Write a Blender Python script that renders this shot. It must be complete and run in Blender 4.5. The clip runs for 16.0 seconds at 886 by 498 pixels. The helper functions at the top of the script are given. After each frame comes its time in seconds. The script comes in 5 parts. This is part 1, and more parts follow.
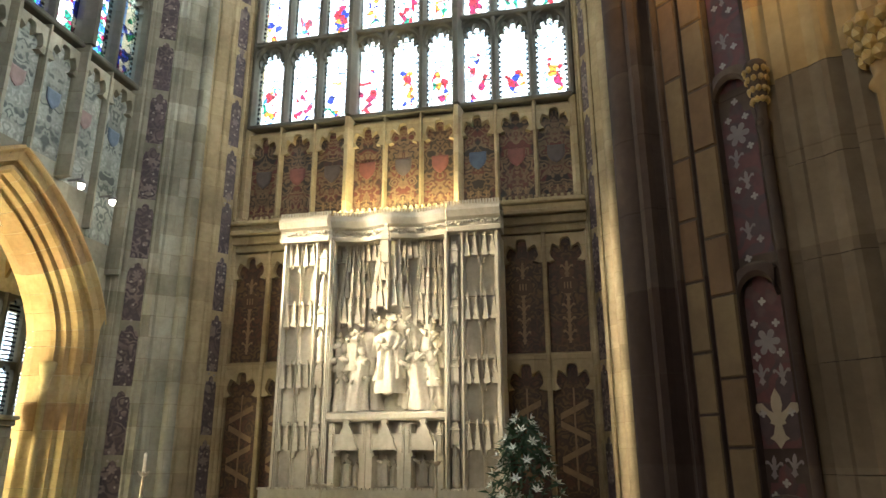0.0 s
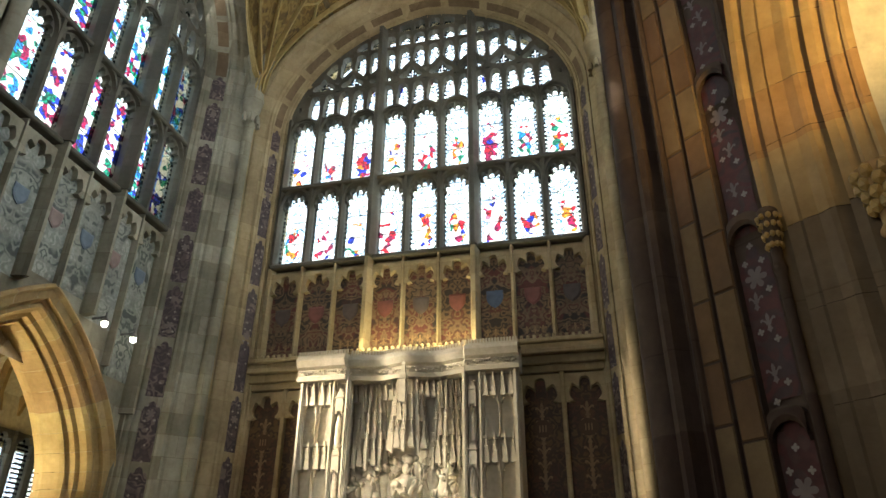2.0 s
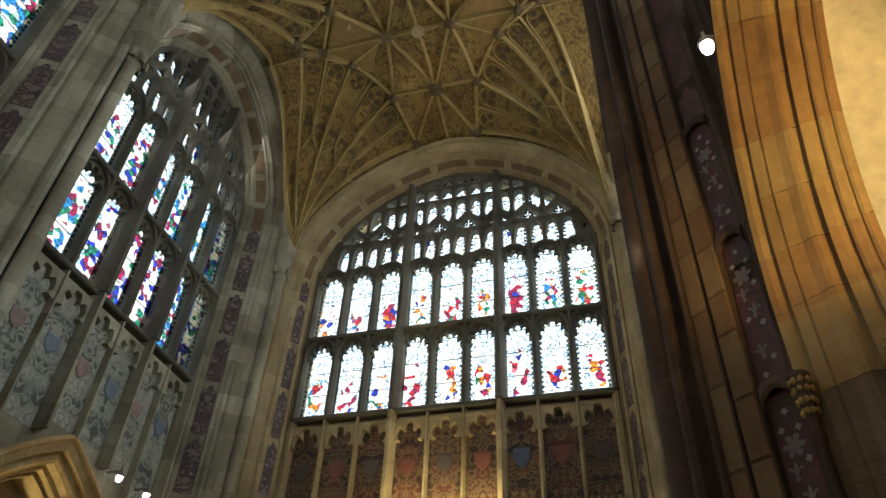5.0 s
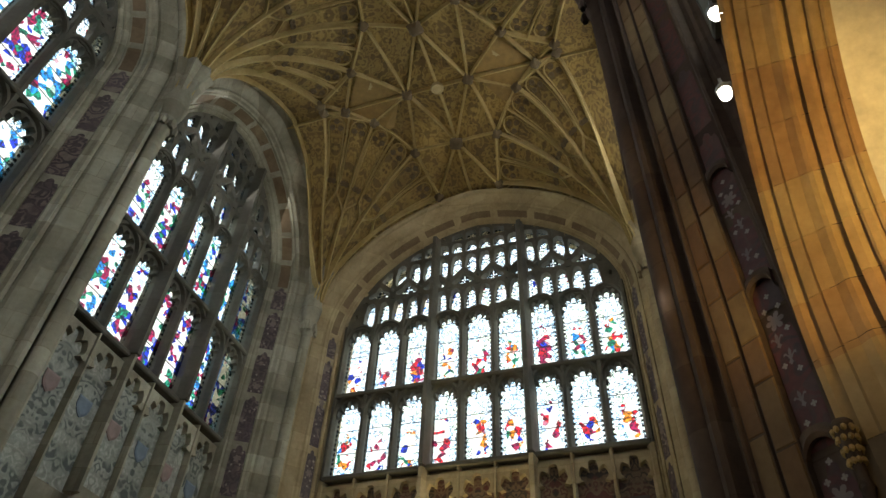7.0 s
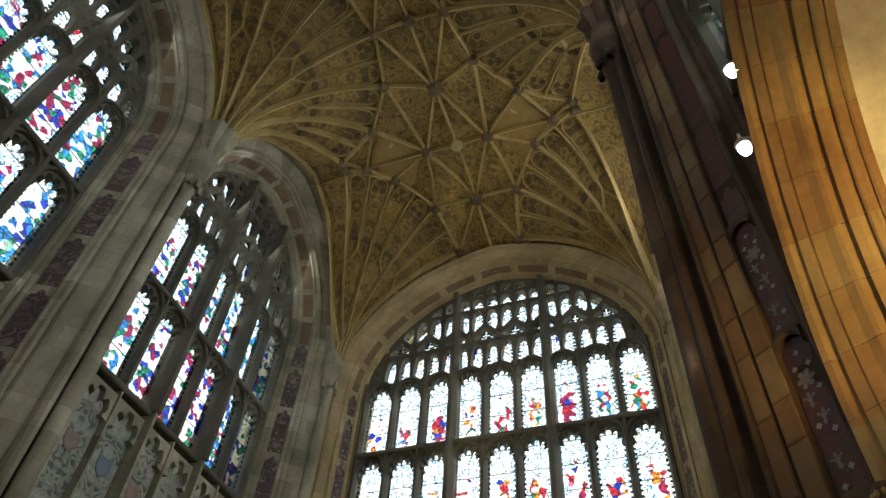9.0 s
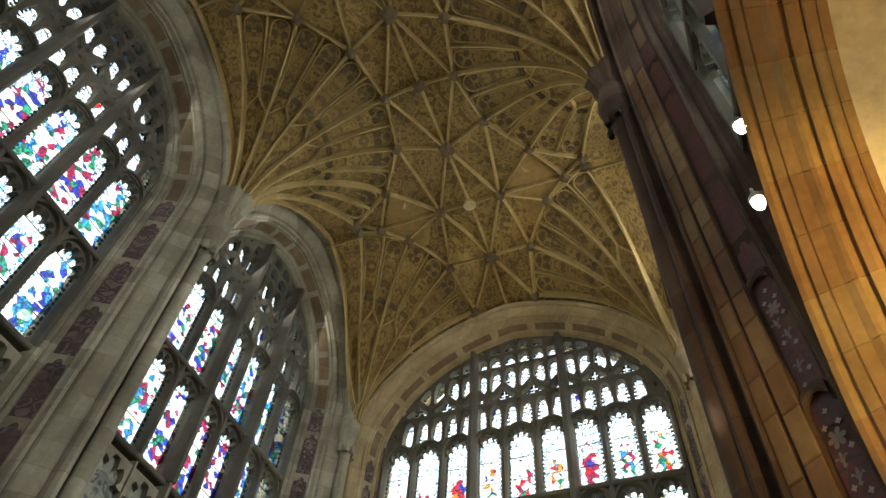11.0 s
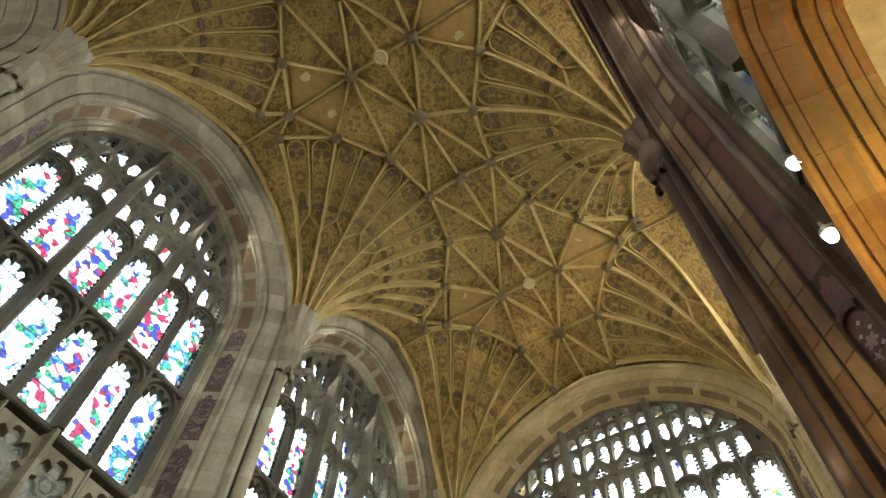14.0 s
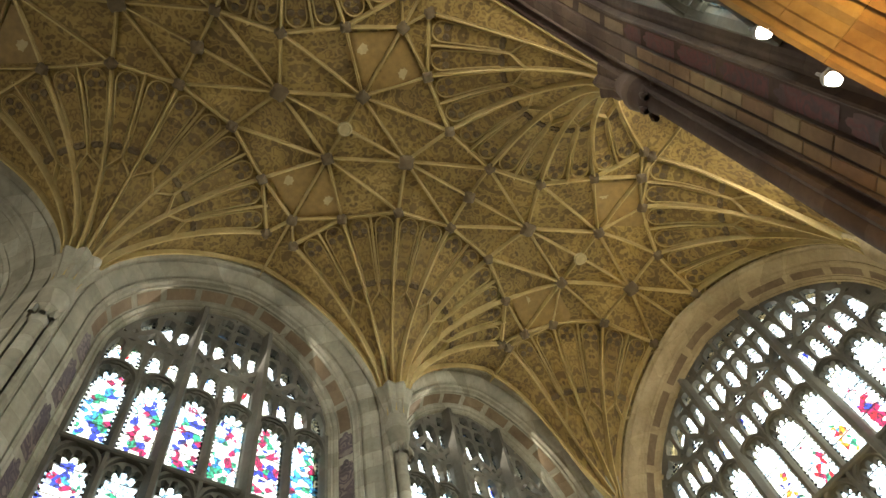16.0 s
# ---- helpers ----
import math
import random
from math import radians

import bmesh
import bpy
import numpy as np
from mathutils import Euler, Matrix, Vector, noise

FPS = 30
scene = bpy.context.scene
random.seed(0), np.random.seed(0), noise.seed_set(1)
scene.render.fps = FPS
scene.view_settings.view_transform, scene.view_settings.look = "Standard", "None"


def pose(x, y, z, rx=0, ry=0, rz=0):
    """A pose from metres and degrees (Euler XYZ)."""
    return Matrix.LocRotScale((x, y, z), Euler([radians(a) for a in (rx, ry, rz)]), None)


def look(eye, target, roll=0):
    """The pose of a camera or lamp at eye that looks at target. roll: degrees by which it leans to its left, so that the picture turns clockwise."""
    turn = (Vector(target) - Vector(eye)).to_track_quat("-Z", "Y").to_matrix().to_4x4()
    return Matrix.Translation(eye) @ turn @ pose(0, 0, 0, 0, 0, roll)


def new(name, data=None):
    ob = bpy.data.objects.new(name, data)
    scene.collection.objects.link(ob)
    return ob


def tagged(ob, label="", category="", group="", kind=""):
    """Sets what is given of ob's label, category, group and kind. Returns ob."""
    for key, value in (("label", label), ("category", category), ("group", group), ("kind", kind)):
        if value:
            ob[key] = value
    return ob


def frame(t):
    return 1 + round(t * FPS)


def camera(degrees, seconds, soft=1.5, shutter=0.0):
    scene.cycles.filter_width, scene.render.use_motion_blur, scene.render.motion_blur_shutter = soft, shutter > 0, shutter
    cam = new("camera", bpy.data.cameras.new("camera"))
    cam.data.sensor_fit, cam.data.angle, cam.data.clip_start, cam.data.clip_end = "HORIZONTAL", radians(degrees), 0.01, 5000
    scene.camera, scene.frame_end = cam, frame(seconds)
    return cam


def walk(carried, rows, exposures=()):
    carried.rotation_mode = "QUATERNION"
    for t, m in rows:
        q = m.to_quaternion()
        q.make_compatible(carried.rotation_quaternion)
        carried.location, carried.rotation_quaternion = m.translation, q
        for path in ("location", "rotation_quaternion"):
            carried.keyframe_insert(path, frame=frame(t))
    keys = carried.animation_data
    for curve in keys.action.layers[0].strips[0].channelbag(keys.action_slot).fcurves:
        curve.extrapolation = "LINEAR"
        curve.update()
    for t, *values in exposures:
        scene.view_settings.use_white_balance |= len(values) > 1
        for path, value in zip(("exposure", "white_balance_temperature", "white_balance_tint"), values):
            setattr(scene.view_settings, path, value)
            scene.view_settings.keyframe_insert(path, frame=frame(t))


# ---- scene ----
cam = camera(65.34, 16.0)
PATH = [
    (0.0, 2.956, -10.298, 1.542, 106.78, 0.10, 12.52), (0.5, 2.935, -10.348, 1.517, 109.98, -0.08, 11.80), (1.0, 2.913, -10.375, 1.506, 113.17, -0.18, 11.90),
    (1.5, 2.905, -10.383, 1.514, 115.90, -0.31, 12.51), (2.0, 2.915, -10.386, 1.542, 118.06, -0.42, 13.53), (2.5, 2.924, -10.384, 1.560, 120.17, -1.12, 13.56),
    (3.0, 2.931, -10.375, 1.563, 122.12, -1.15, 13.77), (3.5, 2.933, -10.365, 1.572, 124.68, -1.88, 13.10), (4.0, 2.943, -10.386, 1.579, 127.42, -1.76, 13.89),
    (4.5, 2.953, -10.399, 1.588, 129.09, -1.94, 14.48), (7.0, 2.960, -10.420, 1.603, 134.45, -2.15, 17.89), (7.5, 2.965, -10.419, 1.614, 135.71, -2.61, 17.78),
    (8.0, 2.963, -10.423, 1.619, 137.08, -2.82, 17.73), (8.5, 2.957, -10.425, 1.615, 138.05, -2.88, 18.46), (9.0, 2.963, -10.422, 1.620, 138.94, -3.11, 19.39),
    (11.5, 2.970, -10.434, 1.652, 145.06, -3.47, 21.26), (12.0, 2.956, -10.437, 1.649, 146.51, -3.76, 21.16), (12.5, 2.952, -10.456, 1.644, 147.79, -3.45, 22.55),
    (13.0, 2.941, -10.481, 1.644, 149.23, -3.19, 24.22), (13.5, 2.927, -10.509, 1.631, 150.15, -2.73, 27.27), (14.0, 2.927, -10.527, 1.627, 150.28, -1.87, 31.84),
    (14.5, 2.953, -10.537, 1.635, 151.28, -0.57, 38.13), (15.0, 2.981, -10.538, 1.640, 152.44, 1.53, 43.48), (15.5, 2.988, -10.537, 1.659, 153.30, 4.81, 50.01),
    (16.0, 2.988, -10.542, 1.659, 153.93, 8.20, 57.60)]
walk(cam, [(t, pose(x, y, z, rx, ry, rz)) for t, x, y, z, rx, ry, rz in PATH],
     exposures=[(0.0, 1.22, 6000, 10), (1.5, 0.72, 6050, 10), (3.5, 0.0, 6250, 10), (9.0, -0.1, 6350, 10), (11.5, 0.45, 6700, 11), (12.5, 0.85, 6900, 11), (14.0, 1.0, 7000, 11), (16.0, 1.0, 7000, 11)])

# ---- plan ----
GLASS = 4.25                      # north and south glass planes
NOSE = 3.25                       # face of the piers
PIERS = [-0.8, -5.94, -11.45, -16.95]
BAYS = [-3.36, -8.70, -14.2]
HW = 1.9                          # half width of a clerestory window
N_SILL, N_TRAN, N_SPRING, N_RISE = 7.38, 9.18, 11.0, 2.35
E_HW, E_SILL, E_TRAN, E_SPRING, E_RISE = 2.85, 7.18, 8.87, 10.25, 2.65
RIDGE = 13.98
FAN_FOOT = 10.7

# ---- light ----
world = bpy.data.worlds.new("sky")
scene.world = world
world.use_nodes = True
wn = world.node_tree.nodes
sky = wn.new("ShaderNodeTexSky")
sky.sky_type, sky.sun_disc = "NISHITA", False
sky.sun_elevation, sky.sun_rotation = radians(38), radians(120)
wn["Background"].inputs["Strength"].default_value = 0.12
world.node_tree.links.new(sky.outputs["Color"], wn["Background"].inputs["Color"])


def lamp(name, kind, energy, colour, m, **kw):
    data = bpy.data.lights.new(name, kind)
    data.energy, data.color = energy, colour
    for key, value in kw.items():
        if key == "size":
            data.size = value
        elif key == "size_y":
            data.shape, data.size_y = "RECTANGLE", value
        elif key == "radius":
            data.shadow_soft_size = value
        elif key == "cone":
            data.spot_size, data.spot_blend = radians(value), 0.7
        elif key == "angle":
            data.angle = radians(value)
    ob = new(name, data)
    ob.matrix_world = m
    return ob


SKY_GLOW = 2.6
DAY = (1.0, 0.975, 0.91)
WARM = (1.0, 0.62, 0.22)
lamp("sun", "SUN", 1.2, (1.0, 0.96, 0.9), look((20, 10, 25), (0, -8, 3)), angle=12)
lamp("daylight_east", "AREA", 320, DAY, look((0, 0.75, 9.9), (0, -8, 7.5)), size=5.6, size_y=5.6)
for c, share in zip(BAYS[:2], (1.0, 0.72)):
    lamp("daylight_north", "AREA", 240 * share, DAY, look((-5.0, c, 10.3), (0, c, 8.0)), size=3.8, size_y=5.8)
    lamp("daylight_south", "AREA", 640 * share, DAY, look((5.0, c, 10.3), (0, c, 8.0)), size=3.8, size_y=5.8)
lamp("light_from_nave", "AREA", 150, (1.0, 0.96, 0.88), look((-1.5, -16.8, 7.0), (-1.0, 0, 4.0)), size=4.0, size_y=8.0)
# floodlights hung on the walls
LAMPS_N = [(-4.0, -2.53, 5.24), (-4.0, -1.87, 5.24)]
LAMPS_S = [(3.83, -7.42, 5.69), (3.87, -7.80, 6.07)]
for p in LAMPS_S:
    lamp("floodlight", "SPOT", 520, (1.0, 0.88, 0.66), look((p[0] - 0.12, p[1] + 0.1, p[2] - 0.05), (-0.25, -0.6, 2.6)), cone=20, radius=0.06)
for p in LAMPS_N:
    lamp("floodlight", "SPOT", 950, (1.0, 0.83, 0.58), look((p[0] + 0.14, p[1], p[2] - 0.1), (2.7, -0.2, 2.9)), cone=44, radius=0.06)
# uplights in the aisles and behind the reredos cornice
lamp("aisle_uplight_north", "AREA", 210, (1.0, 0.84, 0.45), look((-6.2, -3.6, 1.2), (-5.0, -3.3, 5.0)), size=1.2, size_y=1.2)
lamp("aisle_uplight_south", "AREA", 15, (1.0, 0.64, 0.24), look((4.75, -8.9, 3.9), (4.25, -7.9, 6.6)), size=0.35, size_y=0.35)
lamp("cornice_uplight", "AREA", 26, (1.0, 0.80, 0.38), look((0, -0.42, 5.34), (0, -0.05, 7.0)), size=2.0, size_y=0.12)
lamp("arcade_uplight", "SPOT", 360, (1.0, 0.64, 0.2), look((4.7, -9.5, 2.8), (3.6, -6.4, 5.7)), cone=46, radius=0.1)

# ---- materials ----
def material(name, build):
    mat = bpy.data.materials.new(name)
    mat.use_nodes = True
    nt = mat.node_tree
    b = nt.nodes["Principled BSDF"]
    build(nt, b)
    return mat


def node(nt, kind, **values):
    n = nt.nodes.new(kind)
    for key, value in values.items():
        n.inputs[key].default_value = value
    return n


def ramp(nt, source, stops):
    r = nt.nodes.new("ShaderNodeValToRGB")
    while len(r.color_ramp.elements) < len(stops):
        r.color_ramp.elements.new(0.5)
    for e, (p, c) in zip(r.color_ramp.elements, stops):
        e.position, e.color = p, (*c, 1)
    nt.links.new(source, r.inputs["Fac"])
    return r.outputs["Color"]


def mixed(nt, fac, a, b, how="MIX"):
    m = nt.nodes.new("ShaderNodeMix")
    m.data_type, m.blend_type = "RGBA", how
    for socket, value in ((m.inputs[0], fac), (m.inputs[6], a), (m.inputs[7], b)):
        if isinstance(value, (int, float)):
            socket.default_value = value
        elif isinstance(value, tuple):
            socket.default_value = (*value, 1)
        else:
            nt.links.new(value, socket)
    return m.outputs[2]


def coords(nt, space="Object", scale=(1, 1, 1)):
    tc = nt.nodes.new("ShaderNodeTexCoord")
    mp = node(nt, "ShaderNodeMapping", Scale=scale)
    nt.links.new(tc.outputs[space], mp.inputs["Vector"])
    return mp.outputs["Vector"]


def noise_tex(nt, vec, scale, detail=4.0, rough=0.6):
    n = node(nt, "ShaderNodeTexNoise", Scale=scale, Detail=detail, Roughness=rough)
    nt.links.new(vec, n.inputs["Vector"])
    return n.outputs["Fac"]


def bump(nt, b, height, strength, distance=0.02):
    n = node(nt, "ShaderNodeBump", Strength=strength, Distance=distance)
    nt.links.new(height, n.inputs["Height"])
    nt.links.new(n.outputs["Normal"], b.inputs["Normal"])


def maths(nt, op, a, b=None):
    m = nt.nodes.new("ShaderNodeMath")
    m.operation = op
    for socket, value in zip(m.inputs, (a, b)):
        if value is None:
            continue
        if isinstance(value, (int, float)):
            socket.default_value = value
        else:
            nt.links.new(value, socket)
    return m.outputs[0]


def stone(name, dark, mid, light, joints=0.33, rough=0.85, low=(0.55, 0.52, 0.5), share=0.55, pieces=False):
    """Coursed ashlar: broad stains, block to block change of tone, fine grain and thin bed joints."""
    def build(nt, b):
        geo = nt.nodes.new("ShaderNodeNewGeometry")
        vec = geo.outputs["Position"]
        sep = nt.nodes.new("ShaderNodeSeparateXYZ")
        nt.links.new(vec, sep.inputs[0])
        broad = noise_tex(nt, vec, 0.9, 6.0)
        fine = noise_tex(nt, vec, 14.0, 5.0)
        col = ramp(nt, broad, [(0.3, dark), (0.5, mid), (0.72, light)])
        col = mixed(nt, 0.35, col, ramp(nt, fine, [(0.25, (0.45, 0.42, 0.38)), (0.7, (1, 1, 1))]), "MULTIPLY")
        # courses of blocks with thin joints
        along = maths(nt, "ADD", sep.outputs[0], sep.outputs[1])
        flat = nt.nodes.new("ShaderNodeCombineXYZ")
        nt.links.new(along, flat.inputs[0])
        nt.links.new(sep.outputs[2], flat.inputs[1])
        bricks = node(nt, "ShaderNodeTexBrick", Scale=1.0)
        for key, value in (("Color1", low), ("Color2", (1, 1, 1)), ("Mortar", (0.62, 0.57, 0.5))):
            bricks.inputs[key].default_value = (*value, 1)
        for key, value in (("Mortar Size", 0.006), ("Mortar Smooth", 0.4), ("Brick Width", 1.7 * joints), ("Row Height", joints)):
            bricks.inputs[key].default_value = value
        nt.links.new(flat.outputs[0], bricks.inputs["Vector"])
        col = mixed(nt, share, col, bricks.outputs["Color"], "MULTIPLY")
        streak = node(nt, "ShaderNodeMapping", Scale=(3.5, 3.5, 0.5))
        nt.links.new(vec, streak.inputs["Vector"])
        col = mixed(nt, 0.3, col, ramp(nt, noise_tex(nt, streak.outputs["Vector"], 1.0, 4.0), [(0.35, (0.5, 0.47, 0.42)), (0.6, (1, 1, 1))]), "MULTIPLY")
        if pieces:                # each block keeps a tone of its own
            info = nt.nodes.new("ShaderNodeObjectInfo")
            col = mixed(nt, 0.8, col, ramp(nt, info.outputs["Random"], [(0.0, (0.7, 0.52, 0.45)), (0.35, (0.95, 0.82, 0.68)), (0.7, (1, 1, 0.88)), (1.0, (0.8, 0.62, 0.52))]), "MULTIPLY")
        nt.links.new(col, b.inputs["Base Color"])
        b.inputs["Roughness"].default_value = rough
        b.inputs["Specular IOR Level"].default_value = 0.3
        bump(nt, b, fine, 0.35, 0.01)
    return material(name, build)


M_STONE = stone("ham_stone", (0.27, 0.21, 0.12), (0.41, 0.33, 0.19), (0.54, 0.45, 0.28))
M_GREY = stone("grey_stone", (0.24, 0.228, 0.175), (0.37, 0.353, 0.27), (0.50, 0.48, 0.375), 0.33, 0.85, (0.5, 0.48, 0.44), 0.8)
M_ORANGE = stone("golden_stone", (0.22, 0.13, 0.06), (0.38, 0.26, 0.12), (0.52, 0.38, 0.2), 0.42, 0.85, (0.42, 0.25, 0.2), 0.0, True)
# south side: purplish brown stone, its colour lowered further in place of shade
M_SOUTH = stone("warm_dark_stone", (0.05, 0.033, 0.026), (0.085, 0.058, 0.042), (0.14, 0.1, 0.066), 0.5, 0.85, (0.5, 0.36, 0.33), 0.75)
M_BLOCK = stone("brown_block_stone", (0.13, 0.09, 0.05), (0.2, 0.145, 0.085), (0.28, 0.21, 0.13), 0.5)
M_GOLD = stone("pale_golden_stone", (0.36, 0.28, 0.14), (0.50, 0.41, 0.22), (0.60, 0.52, 0.32), 0.45, 0.85, (0.7, 0.65, 0.6), 0.3, True)
# colour lowered so the tracery reads as backlit against the glass
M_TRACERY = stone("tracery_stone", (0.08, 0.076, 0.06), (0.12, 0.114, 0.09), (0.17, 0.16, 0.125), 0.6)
M_WHITE = stone("cream_stone", (0.50, 0.45, 0.34), (0.60, 0.55, 0.43), (0.68, 0.63, 0.52), 2.0, 0.7, (0.9, 0.88, 0.85), 0.2)


def vault_paint(nt, b):
    """Gold-brown ground with dark scrollwork, mirrored about the middle of each panel between two ribs."""
    geo = nt.nodes.new("ShaderNodeNewGeometry").outputs["Position"]
    uv = nt.nodes.new("ShaderNodeUVMap")
    uv.uv_map = "fan"
    sep = nt.nodes.new("ShaderNodeSeparateXYZ")
    nt.links.new(uv.outputs["UV"], sep.inputs[0])
    turn, out = sep.outputs[0], sep.outputs[1]
    side = maths(nt, "ABSOLUTE", maths(nt, "SUBTRACT", maths(nt, "FRACT", turn), 0.5))
    lateral = maths(nt, "MULTIPLY", maths(nt, "MULTIPLY", side, maths(nt, "MINIMUM", out, 2.6)), 0.209)
    cell_no = maths(nt, "FLOOR", turn)
    vec = nt.nodes.new("ShaderNodeCombineXYZ")
    nt.links.new(lateral, vec.inputs[0])
    nt.links.new(out, vec.inputs[1])
    nt.links.new(maths(nt, "MULTIPLY", cell_no, 3.7), vec.inputs[2])
    broad = noise_tex(nt, geo, 1.1, 5.0)
    base = ramp(nt, broad, [(0.3, (0.17, 0.112, 0.03)), (0.55, (0.265, 0.182, 0.052)), (0.75, (0.36, 0.255, 0.08))])
    n1 = noise_tex(nt, vec.outputs[0], 7.5, 1.5, 0.5)
    motif = ramp(nt, n1, [(0.36, (0.28, 0.24, 0.2)), (0.42, (0.34, 0.29, 0.23)), (0.46, (1, 1, 1)), (0.54, (1, 1, 1)), (0.57, (0.45, 0.38, 0.3)), (0.61, (0.5, 0.43, 0.34)), (0.65, (1.0, 0.97, 0.9))])
    col = mixed(nt, 0.68, base, motif, "MULTIPLY")
    dots = node(nt, "ShaderNodeTexVoronoi", Scale=8.0, Randomness=0.6)
    nt.links.new(vec.outputs[0], dots.inputs["Vector"])
    col = mixed(nt, 0.6, col, ramp(nt, dots.outputs["Distance"], [(0.0, (0.35, 0.3, 0.25)), (0.2, (0.4, 0.35, 0.28)), (0.27, (1, 1, 1))]), "MULTIPLY")
    fine = noise_tex(nt, geo, 30.0, 3.0)
    col = mixed(nt, 0.3, col, ramp(nt, fine, [(0.3, (0.5, 0.45, 0.4)), (0.65, (1, 1, 1))]), "MULTIPLY")
    nt.links.new(col, b.inputs["Base Color"])
    b.inputs["Roughness"].default_value = 0.8
    bump(nt, b, n1, 0.7, 0.04)


M_VAULT = material("painted_vault", vault_paint)
M_RIB = stone("vault_rib", (0.34, 0.25, 0.095), (0.45, 0.34, 0.14), (0.55, 0.43, 0.2), 0.8, 0.85, (0.8, 0.78, 0.75), 0.4)
M_BOSS = stone("boss_stone", (0.10, 0.075, 0.04), (0.15, 0.11, 0.06), (0.2, 0.16, 0.09), 1.0)


def painted(name, ground, figure, accent, scale=9.0, panel=False):
    """Dark painted ground with scrolled foliage and flecks."""
    def build(nt, b):
        vec = nt.nodes.new("ShaderNodeNewGeometry").outputs["Position"]
        if panel:                 # mirrored about the panel's middle
            uv = nt.nodes.new("ShaderNodeUVMap")
            uv.uv_map = "panel"
            vec = uv.outputs["UV"]
        n = noise_tex(nt, vec, 3.0, 3.0)
        col = ramp(nt, n, [(0.3, tuple(0.7 * c for c in ground)), (0.7, tuple(1.3 * c for c in ground))])
        scroll = noise_tex(nt, vec, scale * 0.62, 1.6, 0.5)
        mask = ramp(nt, scroll, [(0.36, (1, 1, 1)), (0.40, (0.9, 0.9, 0.9)), (0.42, (0, 0, 0)), (0.49, (0, 0, 0)), (0.51, (0.9, 0.9, 0.9)), (0.55, (0.9, 0.9, 0.9)), (0.57, (0, 0, 0)), (0.64, (0, 0, 0)), (0.66, (1, 1, 1))])
        patch = noise_tex(nt, vec, scale * 0.35, 1.0)
        col = mixed(nt, mask, col, ramp(nt, patch, [(0.46, figure), (0.56, accent)]))
        grime = noise_tex(nt, vec, 22.0, 3.0)
        col = mixed(nt, 0.45, col, ramp(nt, grime, [(0.35, (0.45, 0.43, 0.4)), (0.6, (1, 1, 1))]), "MULTIPLY")
        nt.links.new(col, b.inputs["Base Color"])
        b.inputs["Roughness"].default_value = 0.6
    return material(name, build)


M_STRIP = painted("purple_panel_paint", (0.055, 0.036, 0.04), (0.09, 0.065, 0.06), (0.17, 0.13, 0.11), 9.0)
M_RED = painted("red_panel_paint", (0.085, 0.02, 0.016), (0.05, 0.022, 0.02), (0.08, 0.032, 0.026), 7.0)
M_DARKPANEL = painted("brown_panel_paint", (0.06, 0.03, 0.013), (0.13, 0.075, 0.025), (0.10, 0.04, 0.018), 9.0, True)
M_ARMS = painted("armorial_panel_paint", (0.16, 0.105, 0.055), (0.03, 0.022, 0.016), (0.11, 0.03, 0.02), 8.5, True)
M_ARMS_N = painted("grey_armorial_paint", (0.25, 0.265, 0.225), (0.07, 0.085, 0.075), (0.36, 0.37, 0.32), 7.0, True)


def plain(name, colour, rough=0.6, metal=0.0):
    def build(nt, b):
        vec = nt.nodes.new("ShaderNodeNewGeometry").outputs["Position"]
        col = ramp(nt, noise_tex(nt, vec, 9.0), [(0.3, tuple(0.8 * c for c in colour)), (0.7, tuple(min(1, 1.15 * c) for c in colour))])
        nt.links.new(col, b.inputs["Base Color"])
        b.inputs["Roughness"].default_value, b.inputs["Metallic"].default_value = rough, metal
    return material(name, build)


RUBY, WINE, BLUE, AZURE, GREEN, AMBER, PLUM = (0.6, 0.015, 0.05), (0.42, 0.01, 0.13), (0.03, 0.08, 0.5), (0.05, 0.36, 0.66), (0.02, 0.34, 0.22), (0.75, 0.35, 0.03), (0.3, 0.03, 0.3)


